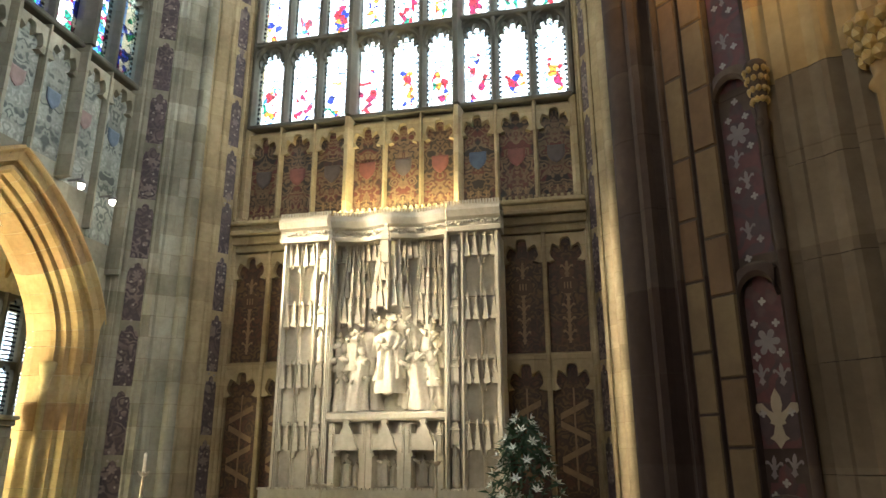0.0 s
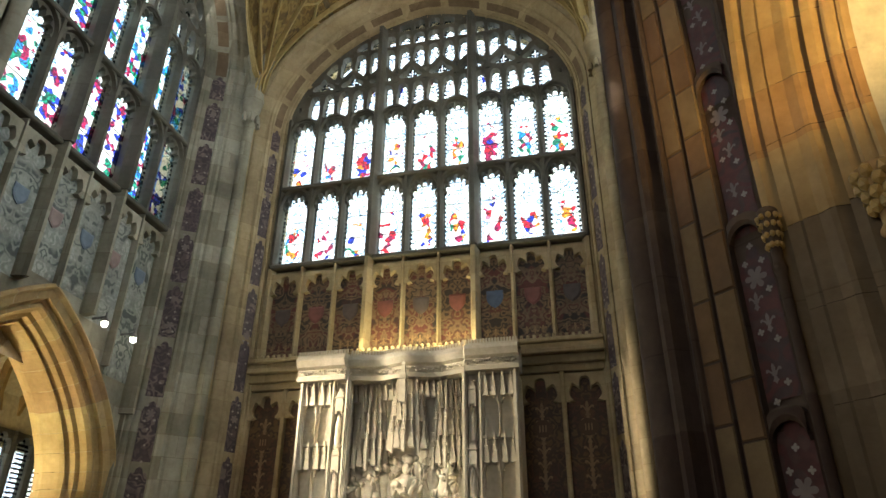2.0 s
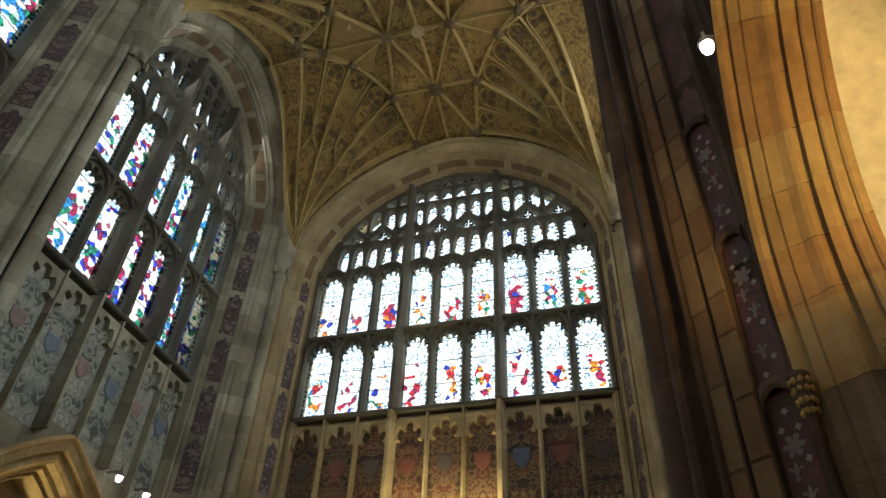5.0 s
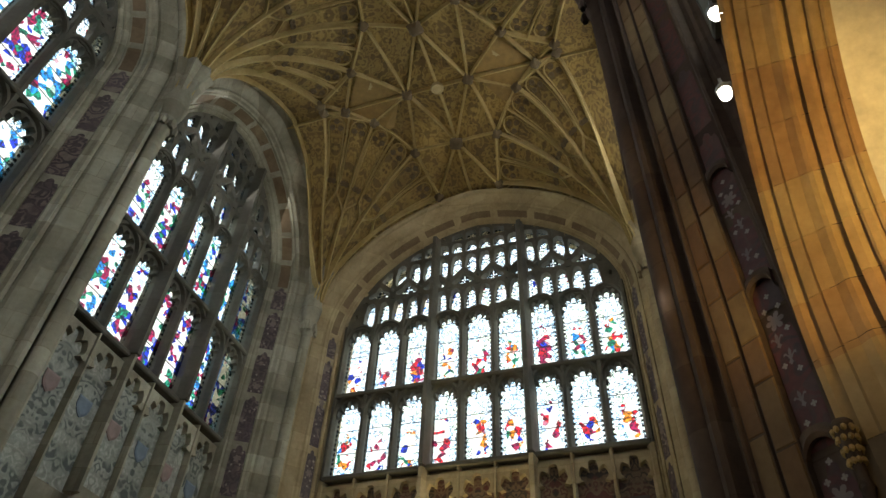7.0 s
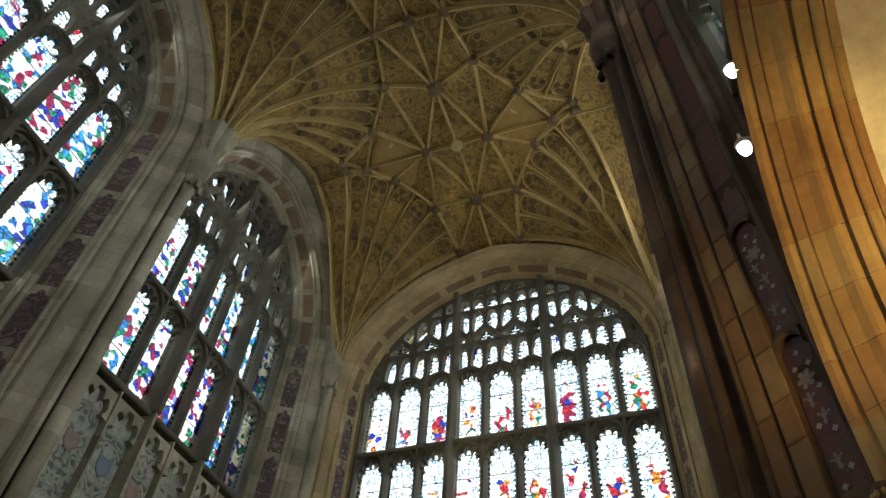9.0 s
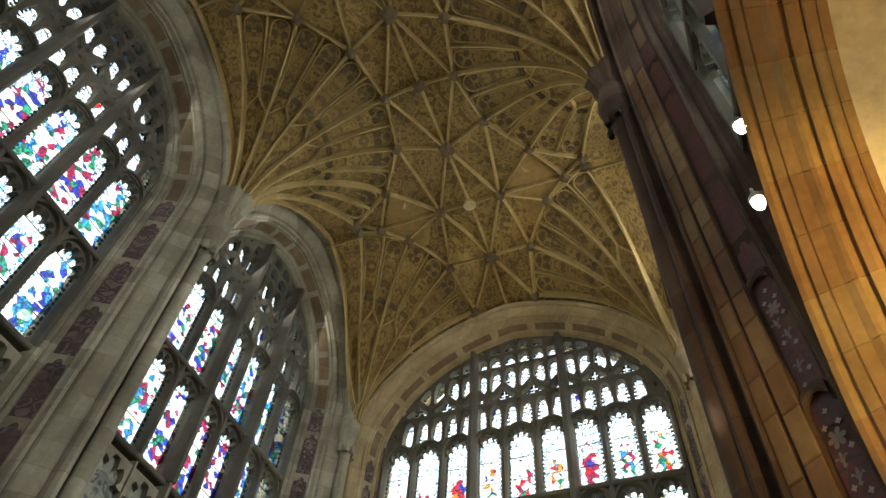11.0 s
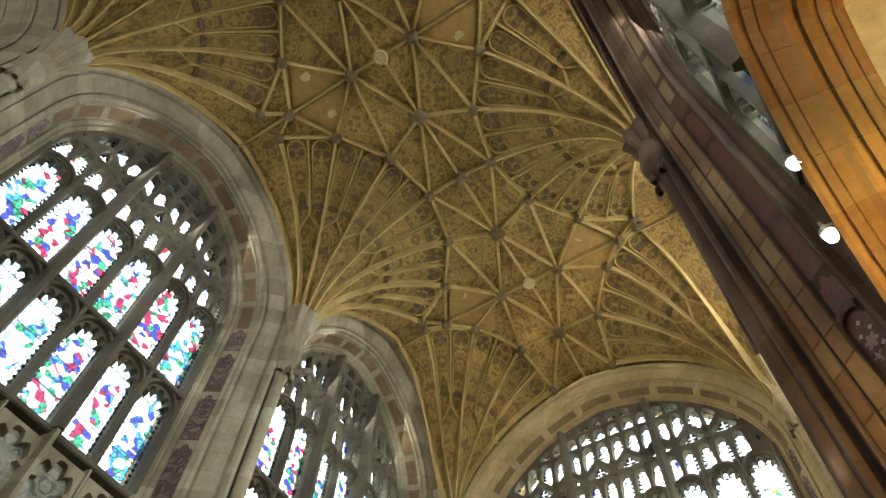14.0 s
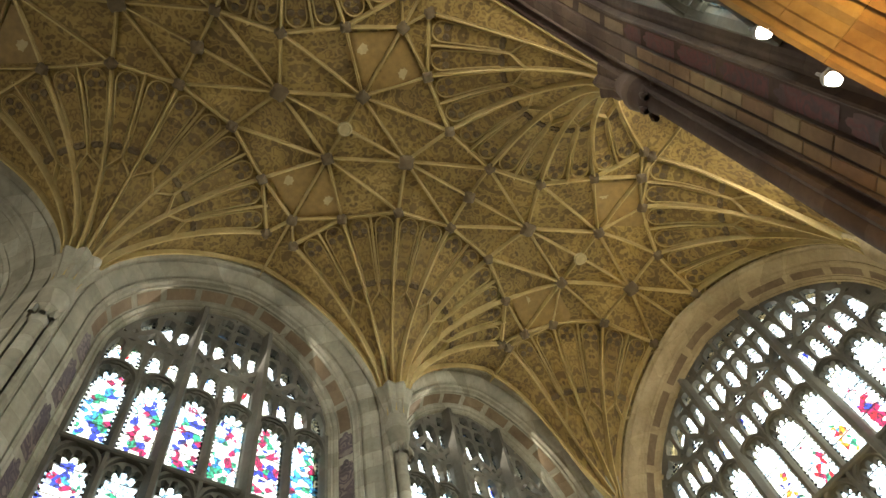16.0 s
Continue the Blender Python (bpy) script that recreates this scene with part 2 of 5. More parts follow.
def stained(name, wide, tall, middle, ground, ragged, pots):
    """Leaded glass: pale quarries with line work, a beaded border, and one figure in strong pot colours to each light."""
    def build(nt, b):
        chance = nt.nodes.new("ShaderNodeObjectInfo").outputs["Random"]
        local = coords(nt, "Object")
        sep = nt.nodes.new("ShaderNodeSeparateXYZ")
        nt.links.new(local, sep.inputs[0])
        x, z = sep.outputs[0], sep.outputs[2]
        flat = nt.nodes.new("ShaderNodeCombineXYZ")
        nt.links.new(x, flat.inputs[0])
        nt.links.new(z, flat.inputs[1])
        nt.links.new(maths(nt, "MULTIPLY", chance, 61.0), flat.inputs[2])
        vec = flat.outputs[0]
        warp = noise_tex(nt, vec, 5.0, 3.0, 0.65)
        fx = maths(nt, "DIVIDE", maths(nt, "SUBTRACT", x, maths(nt, "MULTIPLY", maths(nt, "SUBTRACT", chance, 0.5), 0.12)), wide)
        fz = maths(nt, "DIVIDE", maths(nt, "SUBTRACT", z, middle), tall)
        reach = maths(nt, "SQRT", maths(nt, "ADD", maths(nt, "MULTIPLY", fx, fx), maths(nt, "MULTIPLY", fz, fz)))
        reach = maths(nt, "ADD", reach, maths(nt, "MULTIPLY", maths(nt, "SUBTRACT", warp, 0.5), ragged))
        figure = maths(nt, "LESS_THAN", reach, maths(nt, "ADD", 0.72, maths(nt, "MULTIPLY", maths(nt, "FRACT", maths(nt, "MULTIPLY", chance, 7.0)), 0.5)))
        cell = node(nt, "ShaderNodeTexVoronoi", Scale=9.5)
        nt.links.new(vec, cell.inputs["Vector"])
        tone = nt.nodes.new("ShaderNodeSeparateColor")
        nt.links.new(cell.outputs["Color"], tone.inputs[0])
        robe = maths(nt, "FRACT", maths(nt, "ADD", maths(nt, "MULTIPLY", chance, 17.0), maths(nt, "MULTIPLY", tone.outputs[0], 0.5)))
        colour = ramp(nt, robe, [(k / 8, c) for k, c in enumerate(pots)])
        colour.node.color_ramp.interpolation = "CONSTANT"
        shade = ramp(nt, noise_tex(nt, vec, 24.0, 2.0), [(0.4, (0.25, 0.25, 0.25)), (0.5, (0.9, 0.9, 0.9)), (0.6, (1.4, 1.4, 1.4))])
        colour = mixed(nt, 1.0, colour, shade, "MULTIPLY")
        pale_bits = ramp(nt, tone.outputs[1], [(0.0, (0, 0, 0)), (0.5, (0, 0, 0)), (0.52, (0.9, 0.9, 0.9))])
        colour = mixed(nt, pale_bits, colour, (0.9, 0.9, 0.82))
        lines = maths(nt, "ABSOLUTE", maths(nt, "SUBTRACT", noise_tex(nt, vec, 13.0, 2.5), 0.5))
        drawn = ramp(nt, lines, [(0.0, (0.18, 0.24, 0.27)), (0.016, (0.35, 0.42, 0.46)), (0.035, (1, 1, 1))])
        white = mixed(nt, 1.0, ramp(nt, tone.outputs[2], [(0.0, ground), (0.6, (0.95, 0.97, 0.96)), (1.0, (0.9, 0.92, 0.82))]), drawn, "MULTIPLY")
        # white mixed into the pot colours to imitate bloom of the bright sky
        colour = mixed(nt, 0.16, colour, (0.9, 0.92, 0.92))
        col = mixed(nt, figure, white, colour)
        # beaded border along both sides, and saddle bars
        side = maths(nt, "GREATER_THAN", maths(nt, "ABSOLUTE", x), 0.212)
        bead = maths(nt, "LESS_THAN", maths(nt, "FRACT", maths(nt, "MULTIPLY", z, 10.5)), 0.42)
        col = mixed(nt, maths(nt, "MULTIPLY", side, bead), col, (0.035, 0.04, 0.05))
        bars = maths(nt, "LESS_THAN", maths(nt, "FRACT", maths(nt, "MULTIPLY", z, 2.15)), 0.03)
        col = mixed(nt, maths(nt, "MULTIPLY", bars, 0.8), col, (0.05, 0.05, 0.05))
        tr = nt.nodes.new("ShaderNodeBsdfTransparent")
        nt.links.new(col, tr.inputs["Color"])
        gl = node(nt, "ShaderNodeBsdfGlossy", Roughness=0.25)
        mx = nt.nodes.new("ShaderNodeMixShader")
        mx.inputs[0].default_value = 0.04
        nt.links.new(tr.outputs[0], mx.inputs[1])
        nt.links.new(gl.outputs[0], mx.inputs[2])
        nt.links.new(mx.outputs[0], nt.nodes["Material Output"].inputs["Surface"])
    return material(name, build)


M_GLASS_E = stained("east_stained_glass", 0.15, 0.42, 0.42, (0.8, 0.9, 0.95), 2.2, (RUBY, WINE, AZURE, GREEN, RUBY, AMBER, BLUE, WINE))
M_GLASS_N = stained("north_stained_glass", 0.21, 0.7, 0.66, (0.6, 0.82, 0.95), 2.2, (BLUE, AZURE, GREEN, AZURE, WINE, BLUE, GREEN, WINE))
M_GLASS_HEAD = stained("tracery_glass", 0.1, 0.2, 0.5, (0.8, 0.88, 0.95), 2.0, (BLUE, AZURE, RUBY, GREEN, WINE, AZURE, BLUE, AMBER))
M_FLOOR = stone("floor_stone", (0.2, 0.18, 0.15), (0.28, 0.25, 0.21), (0.36, 0.33, 0.28), 2.0, 0.6)
M_SOFFIT = plain("soffit_plaster", (0.54, 0.5, 0.38), 0.9)
M_PLASTER = plain("aisle_plaster", (0.55, 0.47, 0.32), 0.9)

# ---- building helpers ----
def link_bm(name, bm, mat, parent=None, smooth=False):
    me = bpy.data.meshes.new(name)
    bmesh.ops.recalc_face_normals(bm, faces=bm.faces)
    bm.to_mesh(me)
    bm.free()
    if smooth:
        for p in me.polygons:
            p.use_smooth = True
    me.materials.append(mat)
    ob = new(name, me)
    if parent:
        ob.parent = parent
    return ob


def part(name, bm, mat, parent, label="", smooth=False):
    ob = link_bm(name, bm, mat, parent, smooth)
    return tagged(ob, label) if label else ob


def shared(name, me, parent, m):
    ob = new(name, me)
    ob.parent = parent
    ob.matrix_basis = m
    return ob


def mesh_of(name, bm, mat):
    me = bpy.data.meshes.new(name)
    bmesh.ops.recalc_face_normals(bm, faces=bm.faces)
    bm.to_mesh(me)
    bm.free()
    me.materials.append(mat)
    return me


def box(bm, a, b, bevel=0.0):
    vs = [bm.verts.new((x, y, z)) for x in (a[0], b[0]) for y in (a[1], b[1]) for z in (a[2], b[2])]
    fs = [bm.faces.new([vs[i] for i in q]) for q in ((0, 1, 3, 2), (4, 6, 7, 5), (0, 4, 5, 1), (2, 3, 7, 6), (0, 2, 6, 4), (1, 5, 7, 3))]
    if bevel:
        es = list({e for f in fs for e in f.edges})
        bmesh.ops.bevel(bm, geom=es, offset=bevel, segments=1, affect="EDGES")


def new_box(a, b, bevel=0.0):
    bm = bmesh.new()
    box(bm, a, b, bevel)
    return bm


def grid_faces(bm, rows, close_u=False, close_v=False):
    """Quads over rows of points."""
    vs = [[bm.verts.new(p) for p in r] for r in rows]
    n, m = len(vs), len(vs[0])
    for i in range(n if close_u else n - 1):
        for j in range(m if close_v else m - 1):
            try:
                bm.faces.new((vs[i][j], vs[(i + 1) % n][j], vs[(i + 1) % n][(j + 1) % m], vs[i][(j + 1) % m]))
            except ValueError:
                pass
    return vs


def lathe(bm, profile, centre, n=12):
    cx, cy, cz = centre
    grid_faces(bm, [[(cx + r * math.cos(2 * math.pi * k / n), cy + r * math.sin(2 * math.pi * k / n), cz + z) for k in range(n)] for r, z in profile], close_v=True)


def on_north(c):
    return lambda u, z, d: (-GLASS + d, c + u, z)


def on_south(c):
    return lambda u, z, d: (GLASS - d, c + u, z)


def on_east(u, z, d):
    return (u, -d, z)


def arch_path(hw, foot, spring, rise, kr=1.0, n=26, point=0.12):
    """Half an arch and its mirror: place and outward way at each step."""
    half = [(-hw, foot, -1.0, 0.0), (-hw, 0.5 * (foot + spring), -1.0, 0.0)]
    for k in range(n + 1):
        a = 0.5 * math.pi * k / n
        s = (1 - point) * math.sin(a) + point * (1 - math.cos(a))
        half.append((-hw * math.cos(a), spring + rise * s, -math.cos(a), kr * s))
    return half + [(-u, z, -nu, nz) for u, z, nu, nz in half[-2::-1]]


def sweep(bm, place, path, profile):
    grid_faces(bm, [[place(u + o * nu, z + o * nz, d) for o, d in profile] for u, z, nu, nz in path], close_v=True)


# profile of the great casements, from the glass out to the pier's nose (shares of width and depth)
CASE = [(0, -0.02), (0, 0.08), (0.04, 0.08), (0.05, 0.13), (0.09, 0.17), (0.13, 0.16), (0.15, 0.2), (0.2, 0.24), (0.23, 0.22), (0.43, 0.46), (0.42, 0.5),
        (0.46, 0.53), (0.48, 0.6), (0.53, 0.63), (0.56, 0.6), (0.58, 0.66), (0.62, 0.70), (0.84, 0.86), (0.86, 0.83), (0.885, 0.85), (0.89, 0.93), (0.93, 0.99), (1.0, 1.0)]


def pier_point(s, n):
    """A point of the south piers' splayed face: s from the nose to the arcade arch, n out from the face."""
    ax, ay = (0.67 * s - 0.679 * n) + 3.28, (-0.62 * s - 0.734 * n) + 0.72
    return (ay / 0.72, (GLASS - ax) / 0.97)


# the south piers: nose, deep hollow, roll, two plain faces parted by a quirk, painted strip, bead and hollow
STRIP_S = (0.645, 0.872, -0.045)
CASE_S = [(0, -0.02), (0, 0.08), (0.04, 0.08), (0.05, 0.13), (0.09, 0.17), (0.10, 0.20)] + [pier_point(a, b) for a, b in (
    (1.06, -0.05), (1.0, -0.07), (0.975, -0.02), (0.96, 0.012), (0.935, 0.02), (0.915, 0.005), (0.91, -0.02), (0.885, -0.02), (0.878, -0.045), (0.64, -0.045), (0.635, 0.0), (0.61, 0.008),
    (0.465, 0.008), (0.46, -0.014), (0.448, -0.014), (0.443, 0.01), (0.295, 0.01), (0.29, 0.035), (0.275, 0.05), (0.258, 0.04), (0.25, 0.0), (0.24, -0.06), (0.2, -0.1), (0.14, -0.09), (0.115, -0.04),
    (0.10, 0.01), (0.06, 0.03), (0.0, 0.0))] + [(1.0, 1.0)]


def casement(name, place, hw, spring, rise, width, depth, kr, mat, extra=0.6, case=CASE):
    bm = bmesh.new()
    prof = [(o * width, d * depth) for o, d in case] + [(width, 0.1), (width + extra, 0.1), (width + extra, -0.35), (0, -0.35)]
    sweep(bm, place, arch_path(hw, 0.0, spring, rise, kr), prof)
    return tagged(link_bm(name, bm, mat), "moulded stone casement arch with sunk panels in its reveal", "arch", kind="structure")


# ---- large structure ----
bm = new_box((-12, -18, -0.3), (12, 5, 0.0))
tagged(link_bm("floor", bm, M_FLOOR), "worn stone paving of the choir", "floor", kind="structure")
CASES = {}
for k, c in enumerate(BAYS):
    CASES["n", k] = casement("arch_north_%d" % (k + 1), on_north(c), HW, N_SPRING, N_RISE, 0.72, 0.97, 0.8, M_GREY)
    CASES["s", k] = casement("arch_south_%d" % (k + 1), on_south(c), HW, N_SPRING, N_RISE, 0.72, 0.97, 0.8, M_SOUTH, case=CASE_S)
CASES["e", 0] = casement("arch_east", on_east, E_HW + 0.03, E_SPRING, E_RISE, 0.5, 0.72, 1.0, M_STONE, 1.5)
# unseen wall added to close the model where the choir opens west
bm = new_box((-12, -18.3, 0), (12, -18, 15.2))
tagged(link_bm("wall_west", bm, M_GREY), "unseen plain wall added to close the open west end", "wall", kind="structure")
# opaque slab added out of view so no sky light leaks past the vault
bm = new_box((-5, -18.2, 14.7), (5, 0.6, 15.0))
tagged(link_bm("roof", bm, M_GREY), "unseen slab over the vault that keeps sky light out", "roof", kind="structure")


# vault
def fan_z(r, reach=3.35):
    q = max(0.0, 1 - r / reach)
    return -0.55 * max(0.0, 1 - r / 0.35) ** 2 + FAN_FOOT + (RIDGE - FAN_FOOT) * math.sqrt(max(0.0, 1 - q ** 2.1)) ** 1.05


def vault_z(x, y):
    r = min(math.hypot(abs(x) - NOSE - 0.05, y - p) for p in PIERS)
    z = fan_z(r)
    if y > -2.6:                  # the cells at the east end come down to the great window's arch
        q = min(1.0, (y + 2.6) / 2.1)
        q = q * q * (3 - 2 * q)
        a = math.acos(min(1.0, abs(x) / 3.42))
        z += q * (min(z, E_SPRING + 3.2 * (0.88 * math.sin(a) + 0.12 * (1 - math.cos(a)))) - z)
    return z


bm = bmesh.new()
xs = [-3.7 + 7.4 * k / 74 for k in range(75)]
ys = [-16.95 + 16.9 * k / 150 for k in range(151)]
grid_faces(bm, [[(x, y, vault_z(x, y) + 0.03) for x in xs] for y in ys])
bmesh.ops.delete(bm, geom=[f for f in bm.faces if abs(f.calc_center_median().x) > 3.34 and (f.calc_center_median().y > -2.9 or min(abs(f.calc_center_median().y - p) for p in PIERS) < 1.0)], context="FACES")
fan_uv = bm.loops.layers.uv.new("fan")
for face in bm.faces:              # turn about the nearest pier in panels of 12 degrees, and distance out from it
    mid = face.calc_center_median()
    px = math.copysign(NOSE + 0.05, mid.x)
    py = min(PIERS, key=lambda p: abs(p - mid.y))
    for lp in face.loops:
        dx, dy = abs(lp.vert.co.x - px), lp.vert.co.y - py
        lp[fan_uv].uv = (math.degrees(math.atan2(dy, max(dx, 1e-4))) / 12 + 20 + (7 if px > 0 else 0), math.hypot(dx, dy))
VAULT = tagged(link_bm("ceiling", bm, M_VAULT, smooth=True), "painted fan vault with brown and gold scrollwork", "ceiling", kind="structure")

# ---- windows ----
def wall_frame(side, c=0.0):
    if side == "n":
        return Matrix(((0, 1, 0, -GLASS), (-1, 0, 0, c), (0, 0, 1, 0), (0, 0, 0, 1)))
    if side == "s":
        return Matrix(((0, -1, 0, GLASS), (1, 0, 0, c), (0, 0, 1, 0), (0, 0, 0, 1)))
    return Matrix(((-1, 0, 0, 0), (0, -1, 0, 0), (0, 0, 1, 0), (0, 0, 0, 1)))


def empty(name, m, label, category, kind="", group=""):
    ob = new(name)
    ob.matrix_basis = m
    return tagged(ob, label, category, group, kind)


def head_curve(a, z0, rise, foils=5, depth=0.3, n=40):
    """A cusped arch from left to right."""
    out = []
    for k in range(n + 1):
        t = math.pi * k / n
        m = 1 - depth * abs(math.cos(foils * t)) ** 6 * (0.0 if k in (0, n) else 1.0)
        out.append((-a * math.cos(t) * m, z0 + rise * math.sin(t) ** 0.9 * m))
    return out


def spandrel(bm, curve, x0, x1, ztop, y0, y1):
    """The solid between a head curve and the rectangle over it."""
    zlow = curve[0][1]
    n = len(curve) - 1
    outer = []
    for k, (x, z) in enumerate(curve):
        f = k / n
        if f <= 0.25:
            outer.append((x0, zlow + (ztop - zlow) * f / 0.25))
        elif f >= 0.75:
            outer.append((x1, zlow + (ztop - zlow) * (1 - f) / 0.25))
        else:
            outer.append((x0 + (x1 - x0) * (f - 0.25) / 0.5, ztop))
    rows = []
    for (x, z), (X, Z) in zip(curve, outer):
        rows.append([(x, y0, z), (0.85 * x + 0.15 * X, y1, 0.85 * z + 0.15 * Z), (X, y1, Z), (X, y0, Z)])
    grid_faces(bm, rows, close_v=True)


def slab_mesh(name, w, h, mat, y=-0.03, t=0.012):
    return mesh_of(name, new_box((-w / 2, y - t, 0), (w / 2, y, h)), mat)


def bar(bm, x, z0, z1, w, y0, y1):
    """A mullion with chamfered sides, deepest towards the room."""
    prof = [(-w / 2, y0), (w / 2, y0), (w / 2, 0.3 * y1), (w * 0.2, y1), (-w * 0.2, y1), (-w / 2, 0.3 * y1)]
    grid_faces(bm, [[(x + px, py, z) for px, py in prof] for z in (z0, z1)], close_v=True)
    for z, order in ((z0, prof), (z1, prof[::-1])):
        bm.faces.new([bm.verts.new((x + px, py, z)) for px, py in order])


def arch_height(u, hw, spring, rise, point=0.12):
    if abs(u) >= hw:
        return -1.0
    a = math.acos(abs(u) / hw)
    return spring + rise * ((1 - point) * math.sin(a) + point * (1 - math.cos(a)))


def pierced(bm, poly, y0, y1, edge, kind, cuts):
    """A stone cell over a convex outline, pierced by a cusped opening that stays inside the cuts."""
    cx, cz = sum(x for x, z in poly) / len(poly), sum(z for x, z in poly) / len(poly)
    sides = []
    for (xa, za), (xb, zb) in zip(poly, poly[1:] + poly[:1]):
        n = Vector((zb - za, xa - xb)).normalized()
        sides.append((n, n.x * xa + n.y * za))
    hole = [(n, c - edge) for n, c in sides] + [(n, c - 0.06) for n, c in cuts]
    centre = Vector((cx, cz))

    def reach(lines, way):
        return min([(c - n.dot(centre)) / n.dot(way) for n, c in lines if n.dot(way) > 1e-4])
    solid = min(c - n.dot(centre) for n, c in hole) < 0.02
    rows = []
    count = 28
    for k in range(count):
        t = 2 * math.pi * k / count
        way = Vector((math.cos(t), math.sin(t)))
        ro = reach(sides, way)
        ri = 0.01 if solid else reach(hole, way)
        if kind == "eye":
            ri *= 0.62 + 0.38 * abs(math.cos(2 * t)) ** 0.7
        elif way.y > 0.35:
            ri *= 1 - 0.24 * abs(math.sin(2.5 * (t - 0.5 * math.pi)))
        X, Z = cx + ro * way.x, cz + ro * way.y
        x, z = cx + ri * way.x, cz + ri * way.y
        rows.append([(x, y0, z), (0.85 * x + 0.15 * X, y1, 0.85 * z + 0.15 * Z), (X, y1, Z), (X, y0, Z)])
    grid_faces(bm, rows, close_u=True, close_v=True)


def perp_window(name, m, hw, groups, per, sill, tran, head, spring, rise, glass, head_glass, label):
    win = empty(name, m, label, "window", "structure")
    count = groups * per
    lw = 2 * hw / count
    clear = lw - 0.15
    # mullions
    for k in range(count + 1):
        u = -hw + k * lw
        major = k % per == 0 and 0 < k < count
        top = max(arch_height(u, hw, spring, rise), arch_height(u * 0.97, hw, spring, rise)) - 0.02
        if not major:
            top = min(top, head + 0.05)
        bm = bmesh.new()
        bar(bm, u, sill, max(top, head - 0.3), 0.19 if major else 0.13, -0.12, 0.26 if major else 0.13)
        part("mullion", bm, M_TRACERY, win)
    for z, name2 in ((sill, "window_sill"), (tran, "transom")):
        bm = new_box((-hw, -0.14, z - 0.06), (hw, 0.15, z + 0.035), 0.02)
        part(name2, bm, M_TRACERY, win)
    # lights in two tiers, each under a cusped head and an arched hood
    for z0, z1 in ((sill + 0.04, tran - 0.06), (tran + 0.04, head)):
        rise2 = 0.34
        bm = bmesh.new()
        spandrel(bm, head_curve(clear / 2, z1 - z0 - rise2 - 0.06, rise2, 5, 0.34), -lw / 2, lw / 2, z1 - z0 + 0.02, -0.08, 0.05)
        hood = [(-0.5 * lw * math.cos(math.pi * k / 16), z1 - z0 - 0.34 + 0.4 * math.sin(math.pi * k / 16) ** 0.85) for k in range(17)]
        grid_faces(bm, [[(x * q, y, z - dz) for q, y, dz in ((1.0, 0.04, 0.0), (1.0, 0.115, 0.0), (0.9, 0.115, 0.045), (0.86, 0.04, 0.06))] for x, z in hood], close_v=True)
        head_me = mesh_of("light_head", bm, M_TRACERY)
        pane_me = slab_mesh("pane", lw - 0.02, z1 - z0, glass)
        for k in range(count):
            u = -hw + (k + 0.5) * lw
            if arch_height(u, hw, spring, rise) > z0 + 0.5:
                shared("light_head", head_me, win, Matrix.Translation((u, 0, z0)))
                shared("pane", pane_me, win, Matrix.Translation((u, 0, z0)))
    # tracery: paired lights over each mullion, an eye over each pair, hearts between the eyes, small lights in the crown
    z1, za, zb, zc, zd = head + 0.66, head + 0.84, head + 1.16, head + 1.62, head + 2.0
    def limit(u):
        """The arch as a straight edge near u: outward way and reach."""
        a = max(-0.98, min(0.98, u / hw))
        h0, h1 = arch_height(hw * (a - 0.015), hw, spring, rise), arch_height(hw * (a + 0.015), hw, spring, rise)
        n = Vector((h0 - h1, 0.03 * hw)).normalized()
        return n, n.x * hw * a + n.y * arch_height(hw * a, hw, spring, rise)
    for k in range(-1, count + 1):
        c, m0, m1 = -hw + (k + 0.5) * lw, -hw + k * lw, -hw + (k + 1) * lw
        if -1 < k < count:
            pane_h = max(arch_height(q, hw, spring, rise) for q in (m0 + 0.02, c, m1 - 0.02)) - head
            if pane_h > 0.1:
                shared("pane", slab_mesh("pane", lw - 0.01, pane_h, head_glass), win, Matrix.Translation((c, 0, head)))
        cells = []
        for x0, x1, edge_m in ((m0, c, m0), (c, m1, m1)):
            cells.append(([(x0, head - 0.05), (x1, head - 0.05), (x1, z1), (x0, z1)], "light"))
            low = (zb, za) if edge_m == m0 else (za, zb)
            cells.append(([(x0, low[0]), (x1, low[1]), (x1, zc), (x0, zc)], "light"))
            for lo, hi in ((zc, zd), (zd, zd + 0.36), (zd + 0.36, zd + 0.7)):
                cells.append(([(x0, lo), (x1, lo), (x1, hi), (x0, hi)], "light"))
        if (k + 1) % per == 0:    # half eyes beside the great mullions
            cells.append(([(c, z1), (m1, z1), (m1, zb), (c, za)], "eye"))
        else:
            cells.append(([(c, z1), (c + lw, z1), (c + lw, za), (m1, zb), (c, za)], "eye"))
        if k % per == 0:
            cells.append(([(m0, z1), (c, z1), (c, za), (m0, zb)], "eye"))
        for poly, kind in cells:
            if max(arch_height(x, hw, spring, rise) for x, z in poly) < min(z for x, z in poly) or max(abs(x) for x, z in poly) > hw + 0.01:
                continue
            bm = bmesh.new()
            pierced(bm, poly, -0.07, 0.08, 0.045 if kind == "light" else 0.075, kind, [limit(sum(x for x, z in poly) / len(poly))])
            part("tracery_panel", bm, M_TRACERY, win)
    return win


